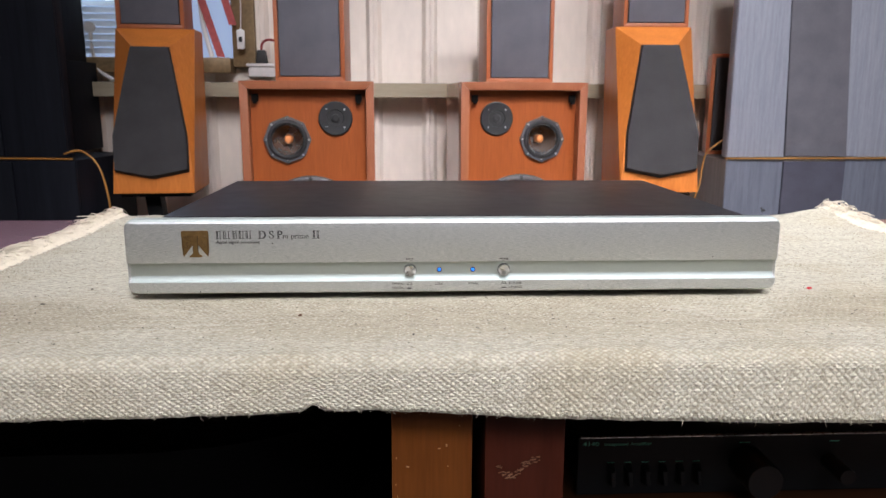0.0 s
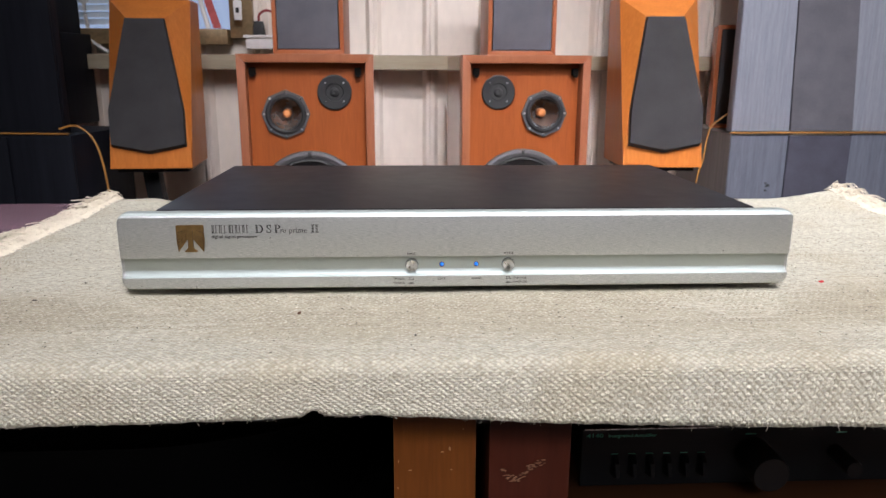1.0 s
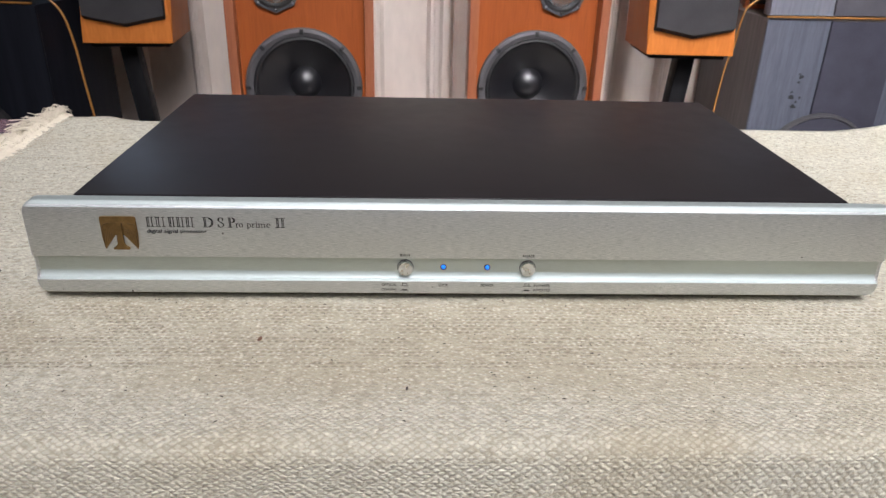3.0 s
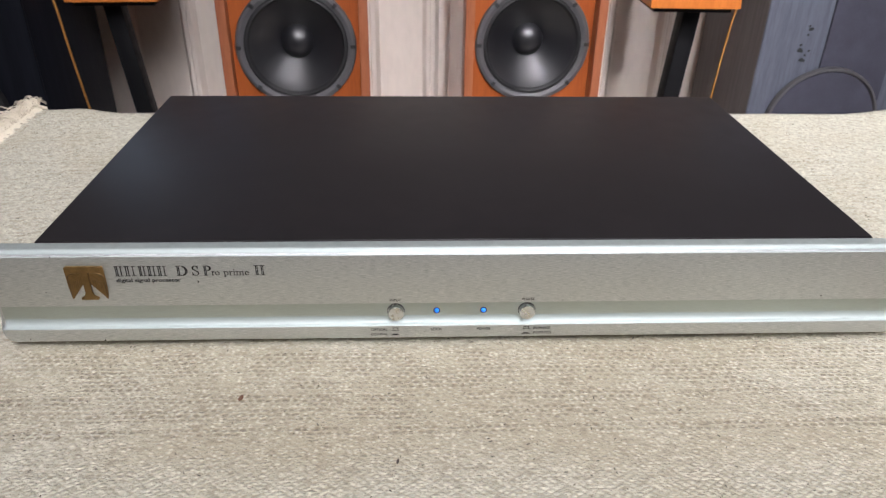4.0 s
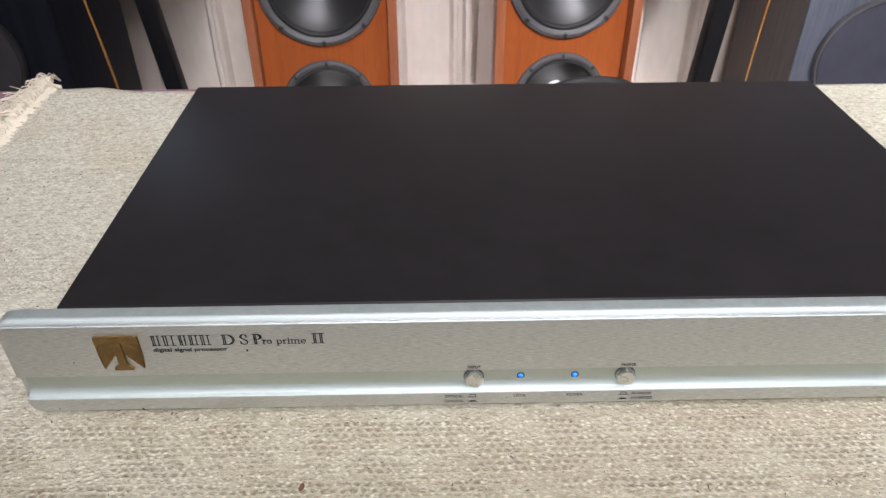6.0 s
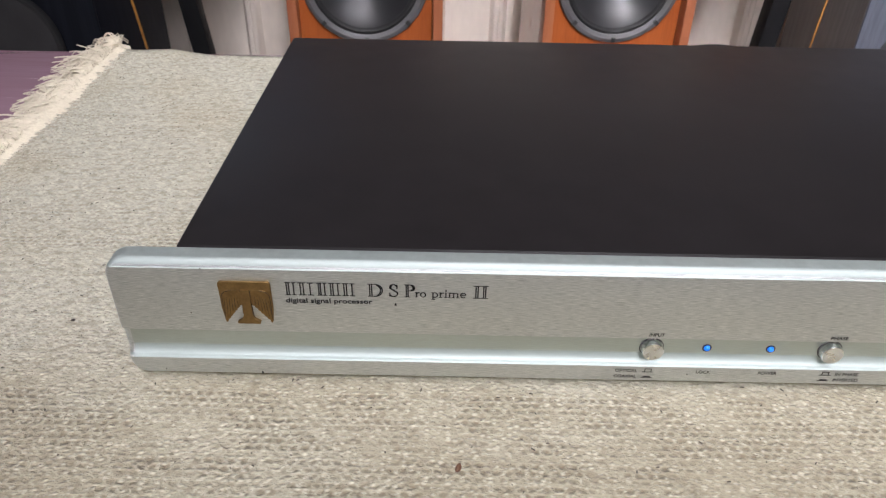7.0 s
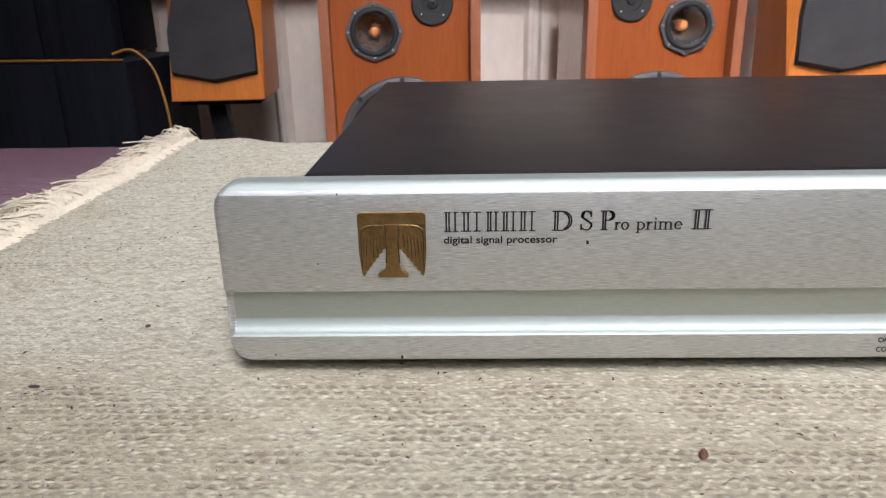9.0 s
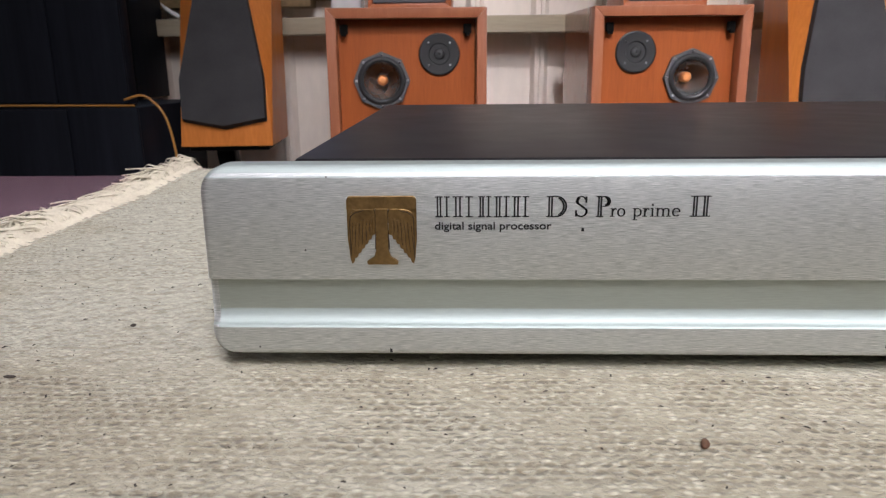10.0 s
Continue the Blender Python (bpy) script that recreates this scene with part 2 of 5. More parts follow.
M = {
    "alu": brushed("brushed_aluminium", (0.765, 0.88, 0.88), 0.46, 1.0),
    # same metal, toned down: lip shade in the groove, duller highlight on fillets
    "alu_groove_shade": brushed("shaded_satin_groove", (0.53, 0.58, 0.552), 0.46, 0.2),
    "alu_fillet_dimmed": brushed("dimmed_satin_fillet", (0.52, 0.575, 0.56), 0.70, 0.15),
    "alu_smooth": mat("turned_aluminium", (0.82, 0.83, 0.82), 0.24, 1.0, var=0.04, fine=300),
    "knob_side": mat("knob_aluminium", (0.70, 0.70, 0.69), 0.3, 1.0, var=0.04, fine=300),
    "cover": mat("black_powder_coat", (0.0165, 0.0148, 0.0155), 0.34, 0.0, var=0.1, scale=8, fine=60, rough_var=0.02, spec=0.06),
    "rubber": mat("black_rubber", (0.02, 0.02, 0.02), 0.7),
    "gold": mat("worn_gilt_brass", (0.25, 0.155, 0.062), 0.44, 0.95, var=0.16, scale=200, fine=900, bump=0.3, dist=0.0004),
    "patina": mat("dark_brass_patina", (0.035, 0.020, 0.008), 0.7, 0.3, var=0.2, fine=900),
    "ink": mat("black_ink", (0.012, 0.013, 0.014), 0.6),
    "led": glow("blue_led", (0.012, 0.21, 1.0), 0.75),
    "led_rim": mat("led_rim", (0.02, 0.03, 0.06), 0.3),
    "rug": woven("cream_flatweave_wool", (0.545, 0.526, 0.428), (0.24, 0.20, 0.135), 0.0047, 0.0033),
    "fringe": mat("cream_cotton_fringe", (0.72, 0.66, 0.53), 0.95, dark=(0.54, 0.48, 0.38), scale=60, fine=500, bump=0.4, spec=0.1),
    "stand": mat("black_stand_steel", (0.006, 0.006, 0.007), 0.5, spec=0.2),
    "yarn": mat("cream_wool_yarn", (0.50, 0.46, 0.37), 0.95, dark=(0.36, 0.32, 0.25), scale=80, fine=700, bump=0.5, spec=0.1),
    "speck": mat("dark_chaff", (0.05, 0.04, 0.032), 0.8),
    "seed": mat("brown_seed", (0.13, 0.06, 0.03), 0.6, var=0.4, fine=900),
    "scuff": mat("dull_scuff", (0.12, 0.055, 0.025), 0.8),
    "red": mat("red_lint", (0.55, 0.03, 0.04), 0.8),
    "table": wood("lacquered_mahogany_top", (0.34, 0.215, 0.27), (0.31, 0.185, 0.225), 0.2, grain=(1, 16, 16), coat=0.3),
    "table_r": wood("orange_brown_table_top", (0.26, 0.085, 0.030), (0.17, 0.05, 0.018), 0.3, grain=(1, 16, 16), coat=0.3),
    "board_l": wood("worn_brown_side_board", (0.10, 0.030, 0.005), (0.065, 0.018, 0.003), 0.4, grain=(22, 22, 1.2), spec=0.15),
    "board_r": wood("dark_red_side_board", (0.040, 0.0085, 0.0040), (0.024, 0.005, 0.0025), 0.36, grain=(16, 16, 2), spec=0.15),
    "chip": mat("pale_chipped_wood", (0.21, 0.11, 0.045), 0.8),
    # near-black: real black clips, and compartment shade put into the boards' colour
    "black_and_shade": mat("black_and_shade_paint", (0.003, 0.0024, 0.002), 0.8, var=0.2, spec=0.1),
    "shelf": wood("brown_shelf", (0.12, 0.05, 0.02), (0.08, 0.03, 0.012), 0.5, grain=(1, 16, 16)),
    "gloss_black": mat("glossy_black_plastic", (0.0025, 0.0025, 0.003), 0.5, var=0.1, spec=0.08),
    "amp": mat("charcoal_painted_metal", (0.017, 0.019, 0.022), 0.5, fine=500, bump=0.05, spec=0.25),
    "amp_knob": mat("amp_knob_plastic", (0.009, 0.0095, 0.011), 0.45, spec=0.35),
    "amp_ink": mat("pale_green_ink", (0.12, 0.52, 0.38), 0.6),
    "teak": wood("teak_veneer", (0.35, 0.090, 0.022), (0.24, 0.056, 0.013), 0.42, grain=(14, 14, 0.9), spec=0.3),
    "teak_side": wood("lacquered_teak_side", (0.35, 0.110, 0.040), (0.25, 0.070, 0.022), 0.24, grain=(14, 14, 0.9), coat=0.6),
    "teak_frame": wood("teak_frame_edge", (0.36, 0.13, 0.062), (0.24, 0.075, 0.034), 0.38, grain=(16, 16, 1.4)),
    "cherry": wood("orange_cherry_veneer", (0.60, 0.200, 0.042), (0.43, 0.128, 0.023), 0.36, grain=(9, 9, 1.5), spec=0.3),
    "walnut": wood("walnut_veneer", (0.40, 0.118, 0.040), (0.26, 0.070, 0.022), 0.4, grain=(16, 16, 1.2)),
    "grille": mat("black_grille_cloth", (0.042, 0.040, 0.042), 0.9, var=0.15, scale=14, fine=700, bump=0.4, spec=0.2),
    "grille_grey": mat("charcoal_grille_cloth", (0.108, 0.105, 0.122), 0.9, var=0.12, scale=14, fine=700, bump=0.4, spec=0.2),
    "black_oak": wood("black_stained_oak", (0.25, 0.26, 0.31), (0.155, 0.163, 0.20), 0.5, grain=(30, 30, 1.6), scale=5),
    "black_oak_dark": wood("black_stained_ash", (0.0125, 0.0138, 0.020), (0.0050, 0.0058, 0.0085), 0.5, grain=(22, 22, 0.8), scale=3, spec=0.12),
    # black oak again at half tone: the lower cabinet's shade is in the colour
    "black_oak_shaded": wood("shaded_black_stained_oak", (0.125, 0.135, 0.17), (0.068, 0.075, 0.098), 0.5, grain=(24, 24, 1.2), scale=4, spec=0.3),
    "grille_navy": mat("navy_black_cloth", (0.055, 0.055, 0.074), 0.9, var=0.12, scale=14, fine=700, bump=0.3, spec=0.2),
    # dusty brown side, lightened in colour for side light the lamps don't give
    "dusty_lit_board": wood("dusty_lit_brown_board", (0.17, 0.152, 0.145), (0.10, 0.088, 0.084), 0.6, grain=(20, 20, 1.2), scale=4, spec=0.2),
    "frame_grey": mat("grey_cast_frame", (0.095, 0.092, 0.097), 0.5, 0.3, var=0.1, fine=300, bump=0.1),
    "cone": mat("black_cone", (0.008, 0.008, 0.010), 0.38, var=0.06, scale=4, fine=40, rough_var=0.03, spec=1.0),
    "surround": mat("black_surround", (0.016, 0.016, 0.017), 0.5),
    "horn": mat("satin_metal_horn", (0.34, 0.335, 0.33), 0.25, 0.85, var=0.03, fine=30),
    "copper": mat("copper_phase_plug", (0.80, 0.30, 0.11), 0.45, 0.5, var=0.15, fine=200),
    "steel": mat("screw_steel", (0.6, 0.6, 0.6), 0.3, 1.0),
    "black": mat("black_plastic", (0.018, 0.018, 0.019), 0.5),
    "clad": mat("cream_painted_cladding", (0.75, 0.672, 0.60), 0.5, var=0.05, scale=3, stretch=(1, 1, 0.4), fine=40, bump=0.04),
    "rail": wood("pale_weathered_timber", (0.40, 0.345, 0.25), (0.28, 0.235, 0.165), 0.7, grain=(1, 14, 14)),
    "brass_frame": mat("brown_window_frame", (0.24, 0.165, 0.085), 0.45, 0.3, var=0.2, fine=90),
    "glass": glass("window_glass"),
    "blind": mat("white_blind_slat", (0.72, 0.78, 0.84), 0.5, var=0.04),
    "red_cloth": mat("red_webbing", (0.46, 0.10, 0.10), 0.8, var=0.2),
    "white": mat("white_plastic", (0.78, 0.77, 0.76), 0.4, var=0.04),
    "wire": mat("ochre_speaker_wire", (0.34, 0.155, 0.033), 0.45, var=0.15),
    "red_wire": mat("red_cable", (0.25, 0.03, 0.03), 0.45),
    # unseen walls and ceiling: tones set for the light they bounce
    "plaster": mat("off_white_plaster", (0.55, 0.548, 0.54), 0.85, var=0.05, scale=2, fine=80, bump=0.1),
    "ceiling": mat("white_ceiling_paint", (0.50, 0.495, 0.49), 0.9, var=0.03, scale=2, fine=80),
    # unseen floor, made pale to bounce light up the lower wall
    "floor": wood("pale_bounce_floor", (0.56, 0.52, 0.48), (0.46, 0.425, 0.39), 0.5, grain=(1, 10, 10)),
}



def turned_face(name, base):
    """A lathe-faced metal end: streaks run round the axis, so the light fans out from the middle."""
    m = mat(name, base, 0.30, 1.0, var=0.04, fine=300)
    b = m.node_tree.nodes["Principled BSDF"]
    b.inputs["Anisotropic"].default_value = 0.85
    tg = m.node_tree.nodes.new("ShaderNodeTangent")
    tg.direction_type, tg.axis = "RADIAL", "Y"
    m.node_tree.links.new(tg.outputs[0], b.inputs["Tangent"])
    return m


M["knob_face"] = turned_face("turned_knob_face", (0.78, 0.79, 0.78))

# ---- mesh helpers ----
def finish(name, bm, material, parent=None, label="", smooth=None, bevel=0.0, seg=2):
    if bevel:
        bmesh.ops.remove_doubles(bm, verts=bm.verts, dist=1e-6)
        edges = [e for e in bm.edges if len(e.link_faces) == 2 and e.calc_face_angle() > 0.5]
        bmesh.ops.bevel(bm, geom=edges, offset=bevel, segments=seg, profile=0.6, affect="EDGES", clamp_overlap=True)
    bmesh.ops.recalc_face_normals(bm, faces=bm.faces)
    me = bpy.data.meshes.new(name)
    bm.to_mesh(me)
    bm.free()
    if smooth:
        me.shade_smooth()
        me.set_sharp_from_angle(angle=radians(smooth))
    for mm in material if isinstance(material, (list, tuple)) else (material,):
        me.materials.append(mm)
    ob = new(name, me)
    if parent is not None:
        ob.parent = parent
    return tagged(ob, label=label)


def part(name, bm, material, parent, label="", smooth=35, bevel=0.0, seg=2):
    return finish(name, bm, material, parent, label, smooth, bevel, seg)


def thing(name, m, label, category, group="", kind=""):
    ob = new(name)
    ob.empty_display_size = 0.05
    ob.matrix_world = m
    return tagged(ob, label, category, group, kind)


def box(x0, x1, y0, y1, z0, z1, bm=None):
    bm = bm or bmesh.new()
    v = [bm.verts.new((x, y, z)) for x in (x0, x1) for y in (y0, y1) for z in (z0, z1)]
    for f in ((0, 1, 3, 2), (4, 6, 7, 5), (0, 4, 5, 1), (2, 3, 7, 6), (0, 2, 6, 4), (1, 5, 7, 3)):
        bm.faces.new([v[i] for i in f])
    return bm


def prism(poly, y0, y1, bm=None):
    """A polygon in x and z, drawn out from y0 to y1."""
    bm = bm or bmesh.new()
    a = [bm.verts.new((x, y0, z)) for x, z in poly]
    b = [bm.verts.new((x, y1, z)) for x, z in poly]
    bm.faces.new(a)
    bm.faces.new(b[::-1])
    n = len(poly)
    for i in range(n):
        bm.faces.new((a[i], b[i], b[(i + 1) % n], a[(i + 1) % n]))
    return bm


def hull(points, faces, bm=None):
    bm = bm or bmesh.new()
    v = [bm.verts.new(p) for p in points]
    for f in faces:
        bm.faces.new([v[i] for i in f])
    return bm


def lathe(profile, n=48, cx=0.0, cz=0.0, bm=None, closed=False):
    """A profile of (radius, y) turned about the y axis through (cx, cz)."""
    bm = bm or bmesh.new()
    rings = []
    for r, y in profile:
        if r < 1e-6:
            rings.append([bm.verts.new((cx, y, cz))])
        else:
            rings.append([bm.verts.new((cx + r * math.cos(2 * math.pi * i / n), y, cz + r * math.sin(2 * math.pi * i / n))) for i in range(n)])
    pairs = list(zip(rings, rings[1:]))
    if closed:
        pairs.append((rings[-1], rings[0]))
    for a, b in pairs:
        for i in range(n):
            q = [a[i % len(a)], a[(i + 1) % len(a)], b[(i + 1) % len(b)], b[i % len(b)]]
            q = list(dict.fromkeys(q))
            if len(q) > 2:
                bm.faces.new(q)
    return bm


def tube(points, radius, n=8, bm=None, taper=None):
    """A round cord along points, smoothed between them."""
    bm = bm or bmesh.new()
    pts = [Vector(p) for p in points]
    fine = []
    for i in range(len(pts) - 1):
        p0, p1, p2, p3 = pts[max(i - 1, 0)], pts[i], pts[i + 1], pts[min(i + 2, len(pts) - 1)]
        for k in range(6):
            t = k / 6
            fine.append(0.5 * ((2 * p1) + (p2 - p0) * t + (2 * p0 - 5 * p1 + 4 * p2 - p3) * t * t + (3 * p1 - p0 - 3 * p2 + p3) * t ** 3))
    fine.append(pts[-1])
    rings = []
    for i, p in enumerate(fine):
        d = (fine[min(i + 1, len(fine) - 1)] - fine[max(i - 1, 0)]).normalized()
        side = d.cross(Vector((0, 0, 1)))
        side = side.normalized() if side.length > 1e-3 else Vector((1, 0, 0))
        up = side.cross(d).normalized()
        r = radius * (1 - (taper or 0) * i / len(fine))
        rings.append([bm.verts.new(p + r * (side * math.cos(2 * math.pi * j / n) + up * math.sin(2 * math.pi * j / n))) for j in range(n)])
    for a, b in zip(rings, rings[1:]):
        for j in range(n):
            bm.faces.new((a[j], a[(j + 1) % n], b[(j + 1) % n], b[j]))
    bm.faces.new(rings[0][::-1])
    bm.faces.new(rings[-1])
    return bm


def lettering(text, x0, x1, z, height, y, material, parent, name="lettering", bold=0.008):
    """Built-in font, flat on a front, from x0 to x1 on the base line z."""
    cu = bpy.data.curves.new(name, "FONT")
    cu.body, cu.extrude, cu.offset = text, 0.02, bold
    ob = bpy.data.objects.new(name, cu)
    me = bpy.data.meshes.new_from_object(ob)
    bpy.data.objects.remove(ob)
    co = np.empty(len(me.vertices) * 3)
    me.vertices.foreach_get("co", co)
    co = co.reshape(-1, 3)
    lo, hi = co.min(0), co.max(0)
    out = np.empty_like(co)
    out[:, 0] = x0 + (co[:, 0] - lo[0]) / (hi[0] - lo[0]) * (x1 - x0)
    out[:, 2] = z + co[:, 1] * height / 0.73
    out[:, 1] = y - 0.00012 - np.where(co[:, 2] > 0, 0.0001, 0.0)
    me.vertices.foreach_set("co", out.ravel())
    me.materials.clear()
    me.materials.append(material)
    ob = new(name, me)
    ob.parent = parent
    return ob

# ---- room ----
WALL_Y = 2.0
RUG_Z = 0.75
PITCH, RIB_AT = 0.186, 0.035


def slab(name, x0, x1, y0, y1, z0, z1, material):
    return tagged(finish(name, box(x0, x1, y0, y1, z0, z1), material), kind="structure")


def clad_profile(x0, x1):
    """Front line of the ribbed cladding between x0 and x1: flat pans with raised ribs."""
    pts = []
    k0, k1 = math.floor((x0 - RIB_AT) / PITCH) - 1, math.ceil((x1 - RIB_AT) / PITCH) + 1
    for k in range(k0, k1 + 1):
        c = RIB_AT + k * PITCH
        pts += [(c - 0.026, 0.0), (c - 0.013, -0.022), (c - 0.003, -0.022), (c + 0.0, -0.019), (c + 0.003, -0.022), (c + 0.013, -0.022), (c + 0.026, 0.0)]
    inside = [p for p in pts if x0 < p[0] < x1]
    xs, ys = [p[0] for p in pts], [p[1] for p in pts]
    ends = [(x0, float(np.interp(x0, xs, ys))), (x1, float(np.interp(x1, xs, ys)))]
    return [ends[0]] + inside + [ends[1]]


def clad(x0, x1, z0, z1, bm):
    line = clad_profile(x0, x1)
    poly = [(x, WALL_Y + d) for x, d in line] + [(x1, WALL_Y + 0.10), (x0, WALL_Y + 0.10)]
    a = [bm.verts.new((x, y, z0)) for x, y in poly]
    b = [bm.verts.new((x, y, z1)) for x, y in poly]
    bm.faces.new(a)
    bm.faces.new(b)
    for i in range(len(poly)):
        j = (i + 1) % len(poly)
        bm.faces.new((a[i], a[j], b[j], b[i]))


WIN_L, WIN_R, WIN_B, WIN_T = -1.45, -0.565, 1.00, 1.85
bm = bmesh.new()
clad(-4.0, 4.0, 0.0, WIN_B, bm)
clad(-4.0, WIN_L, WIN_B, WIN_T, bm)
clad(WIN_R, 4.0, WIN_B, WIN_T, bm)
clad(-4.0, 4.0, WIN_T, 3.6, bm)
wall_back = tagged(finish("wall_north", bm, M["clad"]), "cream painted ribbed metal wall cladding", "wall", kind="structure")
slab("wall_south", -4.0, 4.0, -5.1, -5.0, 0, 3.6, M["plaster"])
slab("wall_west", -4.1, -4.0, -5.1, 2.1, 0, 3.6, M["plaster"])
slab("wall_east", 4.0, 4.1, -5.1, 2.1, 0, 3.6, M["plaster"])
slab("floor", -4.1, 4.1, -5.1, 2.1, -0.1, 0, M["floor"])
slab("ceiling", -4.1, 4.1, -5.1, 2.1, 3.6, 3.7, M["ceiling"])

rail = tagged(finish("trim", box(-4.0, 4.0, 1.885, 1.976, 0.903, 0.949), M["rail"], bevel=0.004), "pale weathered timber rail along the wall", "rail", kind="structure")

# ---- window with its blind ----
win = thing("window_1", pose(0, 0, 0), "brown framed window with white blind and red webbing", "window", kind="structure")
fy0, fy1 = 1.955, 2.10
part("window_frame", box(WIN_R - 0.045, WIN_R + 0.028, fy0, fy1, WIN_B, WIN_T), M["brass_frame"], win, bevel=0.004)
part("window_frame", box(WIN_L - 0.02, WIN_L + 0.04, fy0, fy1, WIN_B, WIN_T), M["brass_frame"], win, bevel=0.004)
part("window_frame", box(WIN_L + 0.042, WIN_R - 0.047, fy0, fy1, WIN_T - 0.05, WIN_T), M["brass_frame"], win, bevel=0.004)
part("window_sill", box(WIN_L + 0.042, WIN_R - 0.047, fy0 - 0.03, fy1, WIN_B - 0.02, WIN_B + 0.028), M["brass_frame"], win, "brown window sill", bevel=0.004)
part("window_frame", box(-0.985, -0.945, fy0 + 0.02, fy1 - 0.02, WIN_B + 0.03, WIN_T - 0.052), M["brass_frame"], win, bevel=0.003)
pane = part("pane", box(WIN_L + 0.042, WIN_R - 0.047, 2.075, 2.081, WIN_B + 0.03, WIN_T - 0.052), M["glass"], win)
pane.visible_shadow = False
for k in range(30):
    z = WIN_B + 0.045 + k * 0.022
    part("slat", hull([(WIN_L + 0.05, 2.045, z), (-0.99, 2.045, z), (-0.99, 2.058, z + 0.019), (WIN_L + 0.05, 2.058, z + 0.019),
                       (WIN_L + 0.05, 2.047, z), (-0.99, 2.047, z), (-0.99, 2.060, z + 0.019), (WIN_L + 0.05, 2.060, z + 0.019)],
                      [(0, 1, 2, 3), (7, 6, 5, 4), (0, 4, 5, 1), (2, 6, 7, 3), (0, 3, 7, 4), (1, 5, 6, 2)]), M["blind"], win)
backdrop = tagged(finish("backdrop", box(-3.5, 1.5, 3.4, 3.42, -0.5, 3.5), glow("pale_daylight", (0.55, 0.68, 0.95), 0.8)), kind="structure")

strap = thing("webbing_strap", pose(0, 0, 0), "faded red webbing straps hanging in front of the window", "strap")
for xa, za, xb, zb in ((-0.735, 1.30, -0.655, 1.03), (-0.665, 1.32, -0.612, 1.13)):
    part("strap", hull([(xa, 1.93, za), (xa + 0.024, 1.93, za), (xb + 0.024, 1.93, zb), (xb, 1.93, zb),
                        (xa, 1.936, za), (xa + 0.024, 1.936, za), (xb + 0.024, 1.936, zb), (xb, 1.936, zb)],
                       [(0, 1, 2, 3), (7, 6, 5, 4), (0, 4, 5, 1), (2, 6, 7, 3), (0, 3, 7, 4), (1, 5, 6, 2)]), M["red_cloth"], strap)
part("strap_rod", tube([(-0.705, 1.945, 1.30), (-0.70, 1.945, 1.15), (-0.675, 1.945, 1.03)], 0.008), M["white"], strap, "pale grey rod")

knob_cord = thing("blind_cord", pose(0, 0, 0), "white blind cord with a round disc", "cord")
part("disc", lathe([(0, 1.93), (0.017, 1.93), (0.018, 1.934), (0.017, 1.938), (0, 1.938)], 24, -1.053, 1.120), M["white"], knob_cord)
part("cord", tube([(-1.053, 1.936, 1.106), (-1.052, 1.936, 1.05), (-1.035, 1.93, 0.99), (-0.985, 1.92, 0.955)], 0.006), M["white"], knob_cord)

tag_ = thing("remote_tag", pose(-0.576, 1.925, 1.055), "small white plastic tag with a dark button", "tag")
part("tag_body", prism([(-0.012, 0.0), (0.012, 0.0), (0.013, 0.058), (0.0, 0.064), (-0.013, 0.058)], 0, 0.008), M["white"], tag_, bevel=0.002)
part("button", box(-0.005, 0.005, -0.003, 0.0, 0.022, 0.038), M["ink"], tag_)
part("cord", tube([(0, 0.004, 0.062), (0.004, 0.006, 0.14), (0.0, 0.01, 0.30)], 0.0015), M["white"], tag_)

plug = thing("plug_adapter", pose(-0.505, 1.93, 0.967), "white mains adapter with a black plug on the rail", "plug")
part("socket_block", box(-0.045, 0.040, -0.03, 0.03, 0.0, 0.032), M["white"], plug, bevel=0.004)
part("socket_cap", box(-0.052, 0.045, -0.036, 0.036, 0.0325, 0.042), M["white"], plug, bevel=0.003)
part("plug_body", hull([(-0.026, -0.015, 0.043), (0.012, -0.015, 0.043), (0.012, 0.015, 0.043), (-0.026, 0.015, 0.043),
                        (-0.020, -0.012, 0.085), (0.006, -0.012, 0.085), (0.006, 0.012, 0.085), (-0.020, 0.012, 0.085)],
                       [(0, 1, 2, 3), (7, 6, 5, 4), (0, 4, 5, 1), (1, 5, 6, 2), (2, 6, 7, 3), (3, 7, 4, 0)]), M["black"], plug, bevel=0.003)
part("cord", tube([(-0.007, 0, 0.086), (-0.004, 0, 0.105), (0.016, 0.0, 0.118), (0.045, 0.02, 0.112), (0.08, 0.04, 0.10)], 0.004), M["red_wire"], plug, "red cord")


